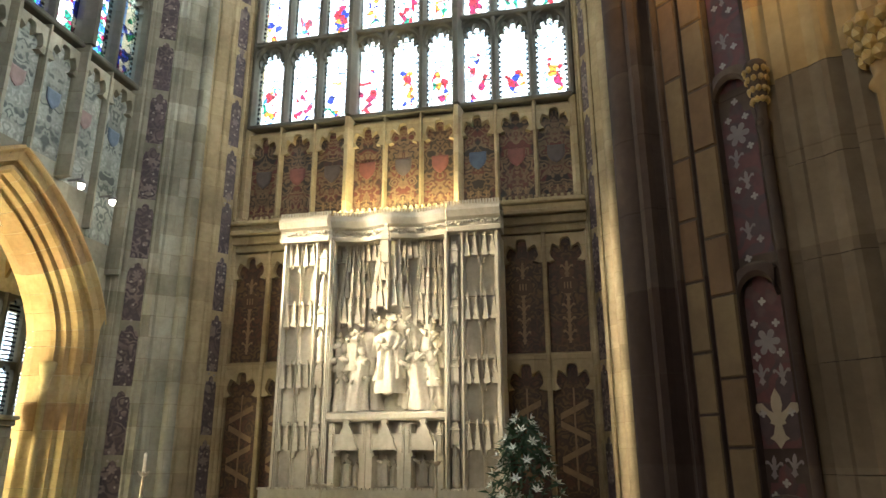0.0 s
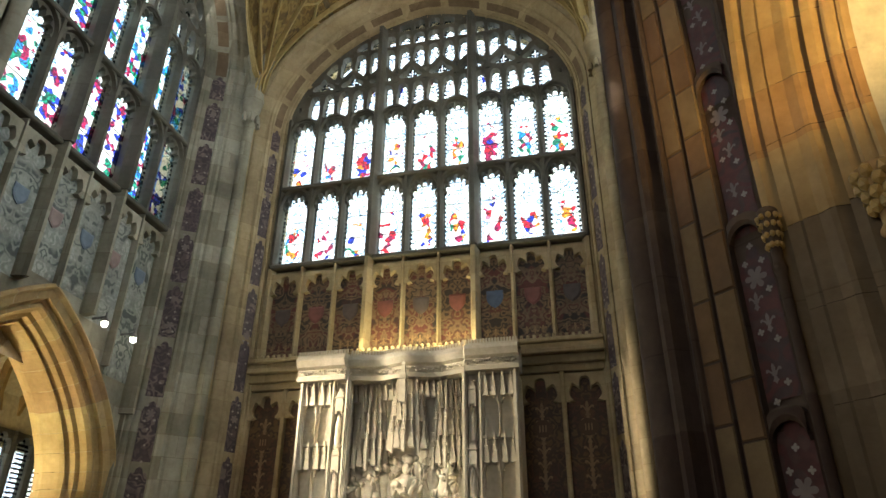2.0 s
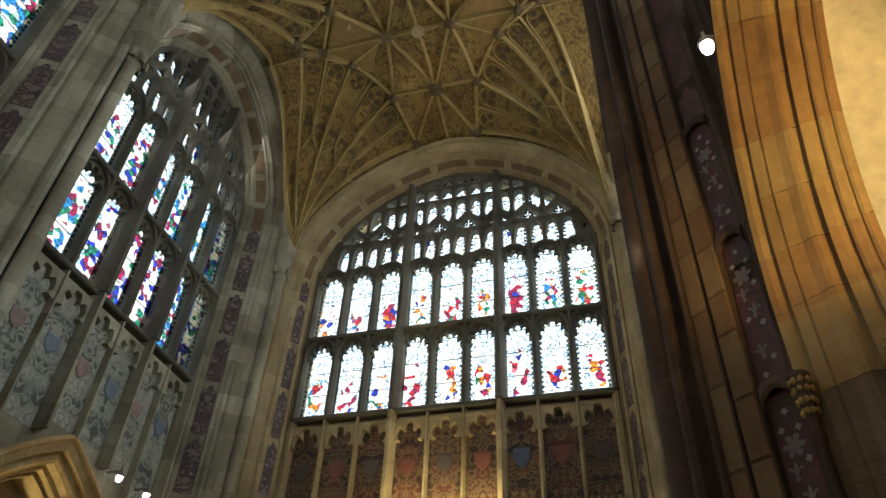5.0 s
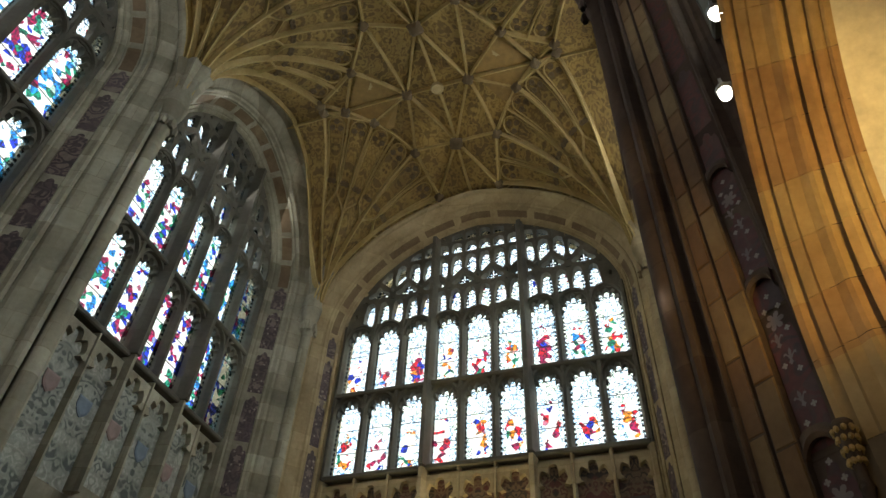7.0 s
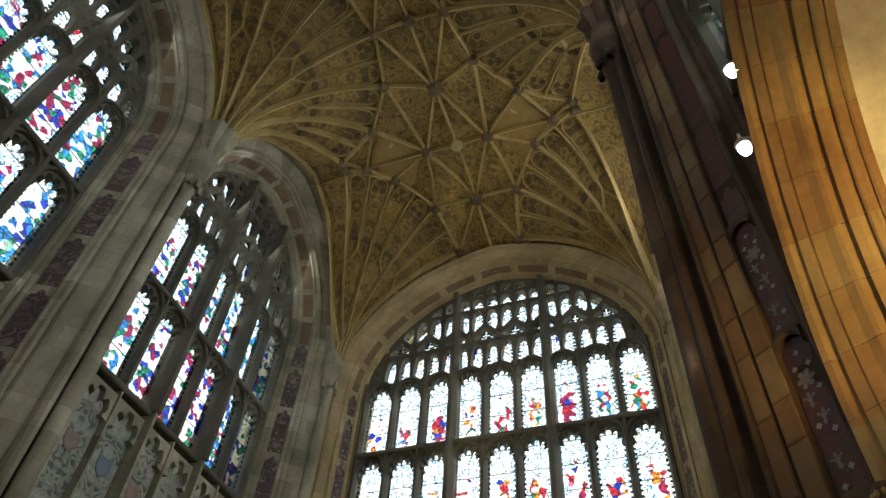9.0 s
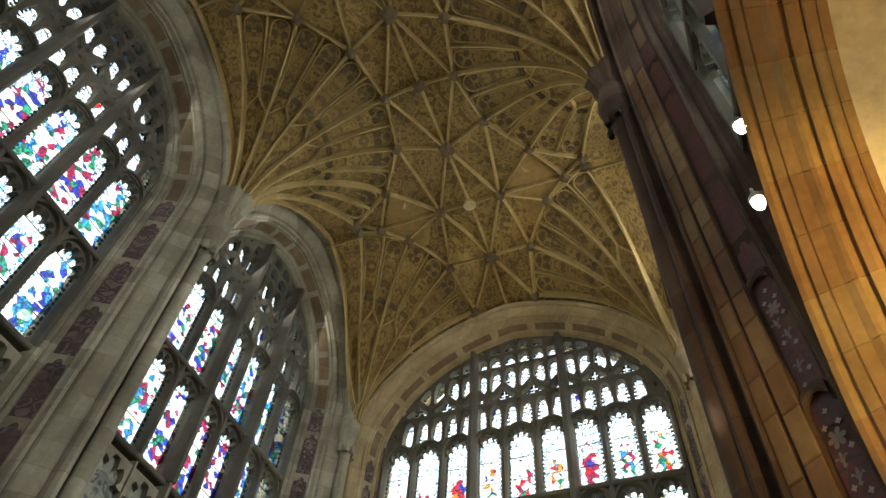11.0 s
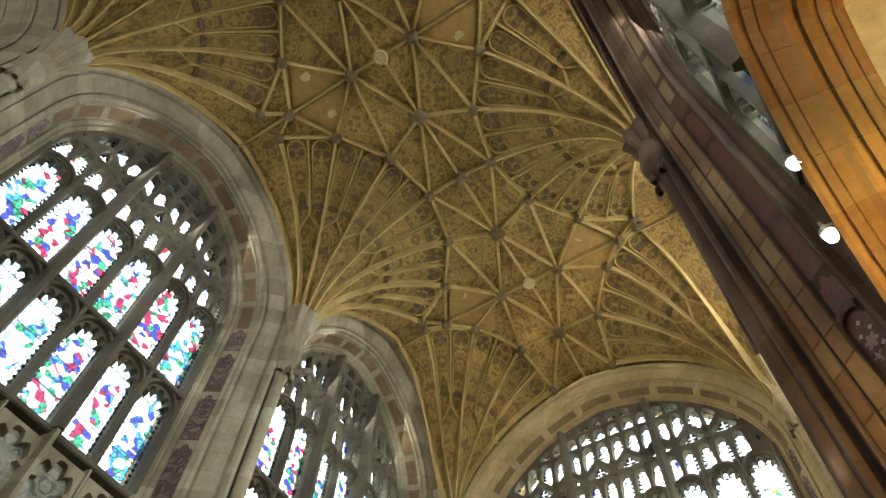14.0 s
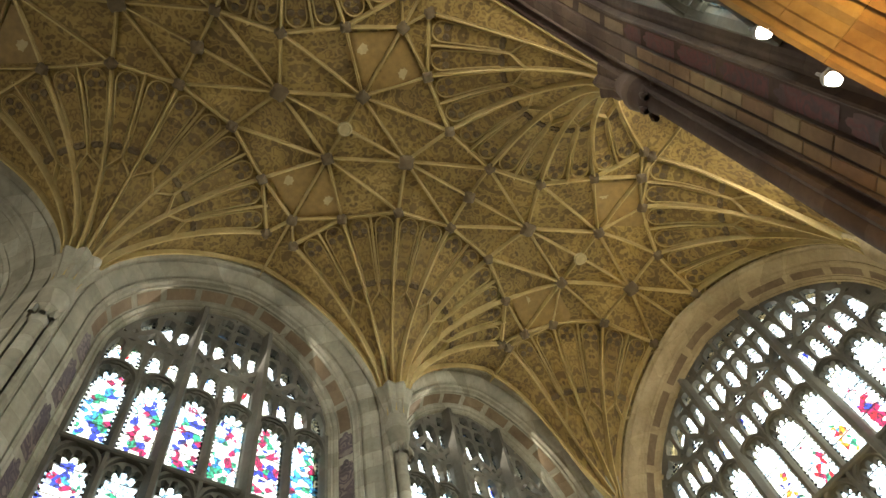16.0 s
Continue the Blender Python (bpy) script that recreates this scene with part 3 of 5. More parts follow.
perp_window("window_1", wall_frame("e"), E_HW, 3, 3, E_SILL, E_TRAN, 10.52, E_SPRING, E_RISE, M_GLASS_E, M_GLASS_HEAD,
            "great nine-light east window with pale stained glass")
for k, c in enumerate(BAYS):
    perp_window("window_%d" % (k + 2), wall_frame("n", c), HW, 3, 2, N_SILL, N_TRAN, 10.95, N_SPRING, N_RISE, M_GLASS_N, M_GLASS_HEAD,
                "six-light clerestory window with bright figured stained glass")
    perp_window("window_%d" % (k + 5), wall_frame("s", c), HW, 3, 2, N_SILL, N_TRAN, 10.95, N_SPRING, N_RISE, M_GLASS_N, M_GLASS_HEAD,
                "six-light clerestory window with bright figured stained glass")

# bright overcast sky outside the windows
def glow(nt, b):
    em = node(nt, "ShaderNodeEmission", Color=(0.93, 0.97, 1.0, 1), Strength=SKY_GLOW)
    nt.links.new(em.outputs[0], nt.nodes["Material Output"].inputs["Surface"])


M_SKY = material("overcast_sky", glow)
for name, a, b in (("backdrop_east", (-9, 9, 1), (9, 9.1, 26)), ("backdrop_north", (-13.1, -24, 7.3), (-13, 8, 26)), ("backdrop_south", (13, -24, 7.3), (13.1, 8, 26))):
    tagged(link_bm(name, new_box(a, b), M_SKY), "bright overcast sky outside the windows", "sky", kind="structure")


# ---- reveal panels in the casements ----
def strip_span(key, width, depth, lift):
    """The sunk band of a reveal, from its inner to its outer edge: (out, forward) of each, in metres."""
    if key[0] == "s":
        (a, b), (c, d) = pier_point(STRIP_S[1], STRIP_S[2] + lift), pier_point(STRIP_S[0], STRIP_S[2] + lift)
        return a * width, b * depth, c * width, d * depth
    return 0.23 * width, 0.22 * depth + lift, 0.43 * width, 0.46 * depth + lift


def reveal_panels(key, place, hw, spring, rise, width, depth, kr, mat, feet, sides=(-1, 1)):
    owner = CASES[key]
    o0, d0, o1, d1 = strip_span(key, width, depth, 0.012)
    for side in sides:
        z = feet
        while z < spring - 0.15:
            top = min(z + 0.91, spring - 0.02)
            bm = bmesh.new()
            outline = [(0.02, z), (0.98, z), (0.98, top - 0.17), (0.9, top - 0.09), (0.72, top - 0.09), (0.66, top - 0.03), (0.5, top), (0.34, top - 0.03), (0.28, top - 0.09), (0.1, top - 0.09), (0.02, top - 0.17)]
            front = [bm.verts.new(place(side * (hw + o0 + f * (o1 - o0)), zz, d0 + f * (d1 - d0))) for f, zz in outline]
            bm.faces.new(front)
            part("panel", bm, mat, owner)
            z += 0.98
    n = 11
    path = arch_path(hw, 0.0, spring, rise, kr, n=56)[2:]
    step = (len(path) - 2) / n
    for k in range(n):
        i0, i1 = int(k * step) + 1, int((k + 1) * step) - 1
        rows = []
        for u, z, nu, nz in path[i0:i1 + 1]:
            rows.append([place(u + (o0 + f * (o1 - o0)) * nu, z + (o0 + f * (o1 - o0)) * nz, d0 + f * (d1 - d0)) for f in (0.12, 0.88)])
        bm = bmesh.new()
        grid_faces(bm, rows)
        part("panel", bm, M_BLOCK, owner)


for k, c in enumerate(BAYS[:2]):
    reveal_panels(("n", k), on_north(c), HW, N_SPRING, N_RISE, 0.72, 0.97, 0.8, M_STRIP, 0.6)
    reveal_panels(("s", k), on_south(c), HW, N_SPRING, N_RISE, 0.72, 0.97, 0.8, M_STRIP if k == 0 else M_RED, 0.6)
reveal_panels(("e", 0), on_east, E_HW + 0.03, E_SPRING, E_RISE, 0.5, 0.72, 1.0, M_STRIP, 0.9)


# ---- east wall under the window ----
bm = new_box((-3.3, 0.02, 0), (3.3, 0.4, E_SILL - 0.05))
WALL_E = tagged(link_bm("wall_east", bm, M_STONE), "golden stone wall with painted blind panels", "wall", kind="structure")


def blind_panel(owner, place, u0, u1, z0, z1, stone_mat, paint, d=0.0, rise=0.36):
    """A sunk painted panel under a cusped head, framed by thin mullions."""
    w, uc = u1 - u0, 0.5 * (u0 + u1)
    bm = bmesh.new()
    uvl = bm.loops.layers.uv.new("panel")
    for ua in (u0, u1):
        corners = ((ua, z0), (uc, z0), (uc, z1), (ua, z1))
        fc = bm.faces.new([bm.verts.new(place(u, z, d + 0.012)) for u, z in corners])
        for lp, (u, z) in zip(fc.loops, corners):
            lp[uvl].uv = (abs(u - uc) + 5 * round(uc, 1), z)
    part("panel", bm, paint, owner)
    bm = bmesh.new()
    spandrel(bm, head_curve(w / 2 - 0.05, z1 - rise - 0.06, rise, 3, 0.42), -w / 2, w / 2, z1, d, d + 0.1)
    for v in bm.verts:
        v.co = place(uc + v.co.x, v.co.z, v.co.y)
    part("panel_head", bm, stone_mat, owner)


def rail(owner, place, u0, u1, z0, z1, d0, d1, mat, name="rail", bevel=0.015):
    bm = new_box((u0, d0, z0), (u1, d1, z1), bevel)
    for v in bm.verts:
        v.co = place(v.co.x, v.co.z, v.co.y)
    return part(name, bm, mat, owner)


def shield(owner, place, u, z, w, d, mat, name="shield"):
    pts = [(-0.5, 0.5), (0.5, 0.5), (0.5, 0.0), (0.42, -0.25), (0.25, -0.45), (0.0, -0.62), (-0.25, -0.45), (-0.42, -0.25), (-0.5, 0.0)]
    bm = bmesh.new()
    rows = [[place(u + w * s * x, z + w * s * y, dd) for x, y in pts] for s, dd in ((1.0, d), (1.0, d + 0.012), (0.75, d + 0.022))]
    vs = grid_faces(bm, rows, close_v=True)
    bm.faces.new(vs[-1])
    return part(name, bm, mat, owner)


M_BLUE = plain("blue_shield_paint", (0.07, 0.10, 0.16))
M_CRIMSON = plain("red_shield_paint", (0.17, 0.06, 0.045))
M_UMBER = plain("dark_shield_paint", (0.09, 0.07, 0.06))
M_SLATE = plain("faded_blue_paint", (0.13, 0.17, 0.22))
M_ROSE = plain("faded_rose_paint", (0.22, 0.15, 0.135))
M_GILT = plain("gilt_paint", (0.42, 0.28, 0.09), 0.5)
M_FLOWER = plain("white_flower_paint", (0.26, 0.225, 0.19))
M_FADED = plain("faded_gilding", (0.24, 0.155, 0.075), 0.7)


def lily_outline(r):
    """Outline of a fleur-de-lis with three lobes and a band."""
    half = [(0.0, 1.0), (0.16, 0.72), (0.2, 0.45), (0.14, 0.2), (0.3, 0.3), (0.5, 0.52), (0.72, 0.5), (0.78, 0.28), (0.66, 0.16), (0.58, 0.28), (0.42, 0.2), (0.24, -0.05), (0.28, -0.14), (0.12, -0.2), (0.2, -0.5), (0.34, -0.62), (0.18, -0.7), (0.0, -0.95)]
    return [(r * x, r * y) for x, y in half + [(-x, y) for x, y in half[-2:0:-1]]]


def painted_lily(owner, u, z, r, turn, mat):
    bm = bmesh.new()
    c, sn = math.cos(turn), math.sin(turn)
    bm.faces.new([bm.verts.new(on_east(u + x * c - y * sn, z + x * sn + y * c, 0.019)) for x, y in lily_outline(r)])
    return part("painted_lily", bm, mat, owner)


lw = 2 * E_HW / 9
for k in range(9):
    u0 = -E_HW + k * lw
    blind_panel(WALL_E, on_east, u0 + 0.03, u0 + lw - 0.03, 5.42, 7.02, M_STONE, M_ARMS)
    shield(WALL_E, on_east, u0 + lw / 2, 6.2, 0.28, 0.016, (M_UMBER, M_CRIMSON, M_UMBER, M_CRIMSON, M_UMBER, M_CRIMSON, M_BLUE, M_CRIMSON, M_UMBER)[k])
    for j in range(3):
        painted_lily(WALL_E, u0 + lw / 2 + 0.13 * (j - 1), 5.6, 0.075, 3.14 if j == 1 else 0.0, M_FADED)
for k in range(10):
    u = -E_HW + k * lw
    bm = bmesh.new()
    bar(bm, 0, 5.40, E_SILL - 0.04, 0.16 if k in (0, 3, 6, 9) else 0.075, -0.02, 0.24 if k in (3, 6) else 0.13)
    for v in bm.verts:
        v.co = on_east(u + v.co.x, v.co.z, v.co.y)
    part("mullion", bm, M_STONE, WALL_E)
# cornice across the wall
for z0, z1, d in ((4.86, 4.98, 0.1), (4.98, 5.12, 0.16), (5.12, 5.2, 0.26), (5.2, 5.3, 0.2), (5.3, 5.37, 0.27)):
    rail(WALL_E, on_east, -2.95, 2.95, z0, z1, 0.0, d, M_STONE, "cornice")
bm = new_box((-0.025, 0, 0), (0.025, 0.05, 0.055), 0.012)
crest_me = mesh_of("cresting", bm, M_STONE)
for k in range(58):
    shared("cresting", crest_me, WALL_E, Matrix.Translation((-2.9 + 0.1 * k, -0.26, 5.37)))
# painted panels beside the reredos, two tiers of two on either hand
for s in (-1, 1):
    for u0, u1 in ((1.62, 2.24), (2.30, 2.90)):
        a, b = sorted((s * u0, s * u1))
        blind_panel(WALL_E, on_east, a, b, 3.02, 4.82, M_STONE, M_DARKPANEL, rise=0.38)
        blind_panel(WALL_E, on_east, a, b, 0.95, 2.90, M_STONE, M_DARKPANEL, rise=0.38)
        uc = 0.5 * (a + b)
        rail(WALL_E, on_east, uc - 0.016, uc + 0.016, 3.15, 4.4, 0.013, 0.024, M_FADED, "stem", 0)
        rail(WALL_E, on_east, uc - 0.013, uc + 0.013, 1.1, 2.5, 0.013, 0.024, M_FADED, "stem", 0)
        for j in range(6):
            painted_lily(WALL_E, uc, 3.28 + 0.2 * j, 0.13, 0.0, M_FADED)
        bm = bmesh.new()
        bm.faces.new([bm.verts.new(on_east(uc + 0.15 * math.cos(a), 4.02 + 0.13 * math.sin(a), 0.027)) for a in (2 * math.pi * k / 18 for k in range(18))])
        part("medallion", bm, M_DARKPANEL, WALL_E)
        for j in range(3):
            rail(WALL_E, on_east, uc - 0.055 + 0.045 * j, uc - 0.035 + 0.045 * j, 3.97, 4.07, 0.03, 0.034, M_FADED, "letter_bar", 0)
        for j in range(4):
            bm = bmesh.new()
            z, t = 1.25 + 0.3 * j, 1 if j % 2 else -1
            vs = [(uc - 0.2, z - t * 0.1), (uc + 0.2, z + t * 0.1), (uc + 0.2, z + t * 0.1 + 0.09), (uc - 0.2, z - t * 0.1 + 0.09)]
            bm.faces.new([bm.verts.new(on_east(x, zz, 0.026)) for x, zz in vs])
            part("ribbon", bm, M_FADED, WALL_E)
    for u in (1.59, 2.27, 2.93):
        rail(WALL_E, on_east, s * u - 0.035, s * u + 0.035, 0.9, 4.86, 0.0, 0.12, M_STONE, "mullion")
    rail(WALL_E, on_east, s * 2.26 - 0.68, s * 2.26 + 0.68, 2.90, 3.0, 0.0, 0.1, M_STONE, "rail")


# ---- arcade walls ----
def arcade(name, place, spring, rise, point, orders, hw, face, sill, mat, soffit, back=()):
    """Wall under a clerestory window, pierced by a moulded arch. orders: steps (in, back) of the mouldings."""
    bm = bmesh.new()
    path = arch_path(hw, 0.0, spring, rise, 1.0, 24, point)
    rows = []
    n = len(path) - 1
    for k, (u, z, nu, nz) in enumerate(path):
        f = k / n
        x = -2.0 + 4.0 * max(0.0, min(1.0, (f - 0.1) / 0.8))
        Z = sill - 0.08 if 0.1 <= f <= 0.9 else (sill - 0.08) * (f / 0.1 if f < 0.1 else (1 - f) / 0.1)
        rows.append([place(u, z, -0.3), place(u, z, 0.0), place(x, Z, 0.0), place(x, Z, -0.34)])
    grid_faces(bm, rows)
    wall = tagged(link_bm(name, bm, mat), "arcade wall of coursed stone over a moulded arch", "wall", kind="structure")
    prof = [(o, face + d) for o, d in orders]
    bm = bmesh.new()
    bm.free()
    fine = [p for p in arch_path(hw, 0.0, spring, rise, 1.0, 60, point) if p[1] >= spring]
    levels = [spring * k / 8 for k in range(9)]
    legs = [[(sg * hw, a, sg, 0.0), (sg * hw, b, sg, 0.0)] for sg in (-1, 1) for a, b in zip(levels[:-1], levels[1:])]
    for run in legs + [fine[k:k + 8] for k in range(0, len(fine) - 1, 7)]:
        if len(run) < 2:
            continue
        (u0, z0, a0, b0), (u1, z1, a1, b1) = run[0], run[1]
        gap = 0.004 / max(math.hypot(u1 - u0, z1 - z0), 1e-3)
        run[0] = (u0 + gap * (u1 - u0), z0 + gap * (z1 - z0), a0, b0)
        bm = bmesh.new()
        grid_faces(bm, [[place(u + o * nu, z + o * nz, d) for o, d in prof] for u, z, nu, nz in run])
        # south jambs below the caps get a darker stone, standing for their shade
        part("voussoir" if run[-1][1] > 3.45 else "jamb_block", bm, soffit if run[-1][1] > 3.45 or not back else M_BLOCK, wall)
    if back:
        bm = bmesh.new()
        sweep(bm, place, path, [(o, face + d) for o, d in back])
        part("soffit", bm, M_SOFFIT, wall, "pale golden plastered soffit")
    return wall


ORD_N = [(0.06, 0.0), (0.05, 0.07), (0.0, 0.09), (-0.05, 0.03), (-0.16, 0.0), (-0.17, -0.06), (-0.22, -0.10), (-0.28, -0.08), (-0.33, -0.13), (-0.34, -0.24), (-0.40, -0.27),
         (-0.41, -0.35), (-0.44, -0.40), (-0.47, -0.38), (-0.49, -0.45), (-0.50, -0.72), (-0.4, -0.95)]
ORD_S = [(0.10, -0.36), (0.085, -0.03), (0.07, 0.02), (0.045, 0.03), (0.015, 0.0), (0.005, -0.06), (-0.012, -0.085), (-0.025, -0.06), (-0.035, -0.05), (-0.08, -0.105), (-0.084, -0.135), (-0.094, -0.138),
         (-0.1, -0.115), (-0.14, -0.185), (-0.19, -0.225), (-0.205, -0.25), (-0.205, -0.36), (-0.235, -0.39), (-0.25, -0.31), (-0.262, -0.30), (-0.285, -0.345), (-0.29, -0.45), (-0.31, -0.47),
         (-0.318, -0.385), (-0.335, -0.395), (-0.352, -0.43), (-0.356, -0.49), (-0.366, -0.49), (-0.37, -0.45), (-0.385, -0.465), (-0.395, -0.52)]
SOFFIT_S = [(-0.395, -0.50), (-0.402, -0.56), (-0.402, -1.4), (-0.31, -1.6)]
for k, c in enumerate(BAYS):
    w = arcade("wall_north_%d" % (k + 1), on_north(c), 3.05, 2.4, 0.4, ORD_N, 2.0, 0.0, N_SILL, M_GREY, M_GOLD)
    for j in range(6):
        lwn = 2 * HW / 6
        u0 = -HW + j * lwn
        low = 5.5 if j in (2, 3) else 5.28 if j in (1, 4) else 4.65
        blind_panel(w, on_north(c), u0 + 0.03, u0 + lwn - 0.03, low, 7.24, M_GREY, M_ARMS_N)
        shield(w, on_north(c), u0 + lwn / 2, 6.35, 0.25, 0.016, M_SLATE if j % 2 else M_ROSE)
    for j in range(7):
        bm = bmesh.new()
        bar(bm, 0, (4.2, 4.75, 5.3, 5.45, 5.3, 4.75, 4.2)[j], N_SILL, 0.13 if j % 2 == 0 else 0.07, -0.02, 0.22 if j % 2 == 0 else 0.12)
        for v in bm.verts:
            v.co = on_north(c)(-HW + j * lwn + v.co.x, v.co.z, v.co.y)
        part("mullion", bm, M_GREY, w)
    face = 0.35
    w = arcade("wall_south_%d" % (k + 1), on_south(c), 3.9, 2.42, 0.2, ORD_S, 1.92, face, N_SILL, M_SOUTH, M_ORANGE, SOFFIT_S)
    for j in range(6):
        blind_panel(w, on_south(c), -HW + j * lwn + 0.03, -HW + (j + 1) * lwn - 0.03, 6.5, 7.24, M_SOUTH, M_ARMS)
    # jamb shafts with carved caps
    for side in (-1, 1):
        for place, fz, offs in ((on_north(c), 0.0, ((1.86, -0.1), (1.52, -0.44))), (on_south(c), face, ((1.90, 0.03), (1.58, -0.44)))):
            for u, d in offs:
                bm = bmesh.new()
                thin = 0.36 if (fz > 0 and d > 0) else 0.75
                dz = 0.48 if fz > 0 else -0.2
                lathe(bm, [(r * thin, z + (dz if z > 1 else 0)) for r, z in ((0.07, 0.0), (0.075, 2.66), (0.11, 2.7), (0.075, 2.74), (0.085, 2.8), (0.13, 2.9), (0.15, 2.98), (0.16, 3.04), (0.12, 3.06), (0.0, 3.07))], (0, 0, 0), 10)
                m = Matrix.Translation(place(side * u, 0, fz + d))
                ob = part("shaft", bm, (M_SOUTH if d > 0 else M_ORANGE) if fz > 0 else M_GOLD, w if place(0, 0, 0)[0] > 0 else bpy.data.objects["wall_north_%d" % (k + 1)], smooth=True)
                ob.matrix_basis = m
                if fz > 0:        # gilded leaf carving about the cap
                    bm = bmesh.new()
                    for ring, zz in enumerate((2.83, 2.89, 2.95, 3.0)):
                        for q in range(9):
                            a = 2 * math.pi * (q + 0.5 * (ring % 2)) / 9
                            rr = thin * (0.1 + 0.018 * ring)
                            bmesh.ops.create_icosphere(bm, subdivisions=1, radius=0.036 * thin * 1.3, matrix=Matrix.Translation((rr * math.cos(a), rr * math.sin(a), zz + dz)) @ Matrix.Diagonal((1, 1, 1.3, 1)))
                    ob = part("cap_carving", bm, M_GILT, w, "gilded carved leaves")
                    ob.matrix_basis = m

# aisles behind the arches
AISLE_END = 4.6
for s, side in ((-1, "north"), (1, "south")):
    bm = bmesh.new()
    a, b = sorted((s * 9.2, s * 9.5))
    if s < 0:                     # opening for the aisle window
        for y0, y1, z0, z1 in ((-18, 0.4, 0, 7.2), (2.9, AISLE_END, 0, 7.2), (0.4, 2.9, 0, 2.1), (0.4, 2.9, 4.9, 7.2)):
            box(bm, (a, y0, z0), (b, y1, z1))
    else:
        box(bm, (a, -18, 0), (b, AISLE_END, 7.2))
    tagged(link_bm("wall_aisle_" + side, bm, M_PLASTER), "pale plastered aisle wall", "wall", kind="structure")
    bm = bmesh.new()
    rows = []
    for k in range(13):
        t = math.pi * k / 12
        rows.append([(s * (7.2 - 2.3 * math.cos(t)), y, 4.6 + 2.0 * math.sin(t)) for y in (-18, AISLE_END)])
    grid_faces(bm, rows)
    ob = tagged(link_bm("ceiling_aisle_" + side, bm, M_PLASTER, smooth=True), "pale aisle vault with stone ribs", "ceiling", kind="structure")
    bm = bmesh.new()
    for y in (1.6, -0.9, -3.4, -5.9, -8.7, -11.4):
        for dy in (-1.4, 0.0, 1.4):
            rows = []
            for k in range(13):
                t = math.pi * k / 12
                rows.append([(s * (7.2 - r2 * math.cos(t)), y + dy * math.sin(t) + o, 4.6 + (r2 - 0.3) * math.sin(t)) for r2, o in ((2.3, -0.09), (2.14, -0.04), (2.14, 0.04), (2.3, 0.09))])
            grid_faces(bm, rows, close_v=True)
    part("ribs", bm, M_ORANGE, ob)
    a, b = sorted((s * 4.55, s * 9.5))
    tagged(link_bm("roof_aisle_" + side, new_box((a, -18, 7.0), (b, AISLE_END, 7.25)), M_GREY), "aisle roof deck", "roof", kind="structure")
    tagged(link_bm("wall_aisle_east_" + side, new_box((a, AISLE_END, 0), (b, AISLE_END + 0.3, 7.2)), M_PLASTER), "plain end wall of the aisle", "wall", kind="structure")
    a, b = sorted((s * 3.6, s * 4.6))
    tagged(link_bm("wall_end_" + side, new_box((a, 0.42, 0), (b, AISLE_END, 7.2)), M_GREY), "plain wall beyond the choir", "wall", kind="structure")
aw = empty("window_8", Matrix(((0, 1, 0, -9.2), (-1, 0, 0, 1.65), (0, 0, 1, 0), (0, 0, 0, 1))), "bright aisle window with cusped tracery", "window", "structure")
for k in range(5):
    bm = bmesh.new()
    bar(bm, -1.2 + 0.6 * k, 2.1, 4.9, 0.13, -0.15, 0.12)
    part("mullion", bm, M_TRACERY, aw)
for k in range(4):
    for z0, z1 in ((2.1, 3.5), (3.5, 4.9)):
        bm = bmesh.new()
        spandrel(bm, head_curve(0.24, z1 - 0.5, 0.42, 3, 0.2), -0.3, 0.3, z1, -0.1, 0.06)
        for v in bm.verts:
            v.co.x += -0.9 + 0.6 * k
        part("light_head", bm, M_TRACERY, aw)
        part("pane", new_box((-1.19 + 0.6 * k, -0.05, z0), (-0.61 + 0.6 * k, -0.04, z1)), M_GLASS_E, aw)
tagged(link_bm("backdrop_aisle", new_box((-11.1, -2, 0), (-11, 5, 7)), M_SKY), "bright overcast sky outside the aisle window", "sky", kind="structure")


def screen(name, place, top, d):
    """A stone screen under an arcade arch: moulded coping over pierced panels."""
    sc = empty(name, Matrix.Identity(4), "grey stone screen with pierced tracery under a moulded coping", "screen")
    for z0, z1, e in ((top - 0.06, top, 0.16), (top - 0.14, top - 0.06, 0.1), (top - 0.3, top - 0.14, 0.05), (0.0, 0.7, 0.05)):
        rail(sc, place, -1.35, 1.35, z0, z1, d - e, d + e, M_GREY, "coping" if z0 > 1 else "base")
    for k in range(6):
        u = -1.33 + 0.532 * k
        rail(sc, place, u - 0.05, u + 0.05, 0.7, top - 0.3, d - 0.06, d + 0.06, M_GREY, "post")
    for k in range(5):
        bm = bmesh.new()
        u = -1.064 + 0.532 * k
        spandrel(bm, head_curve(0.2, top - 0.75, 0.38, 3, 0.25), -0.266, 0.266, top - 0.28, d - 0.03, d + 0.03)
        for v in bm.verts:
            v.co = place(u + v.co.x, v.co.z, v.co.y)
        part("tracery_panel", bm, M_GREY, sc)
    return sc


screen("arcade_screen", on_north(BAYS[0]), 2.1, -0.75)
screen("arcade_screen", on_south(BAYS[1]), 2.6, -0.6)

# vault ribs and bosses
def vault_point(x, y):
    return Vector((x, y, vault_z(x, y) + 0.03))


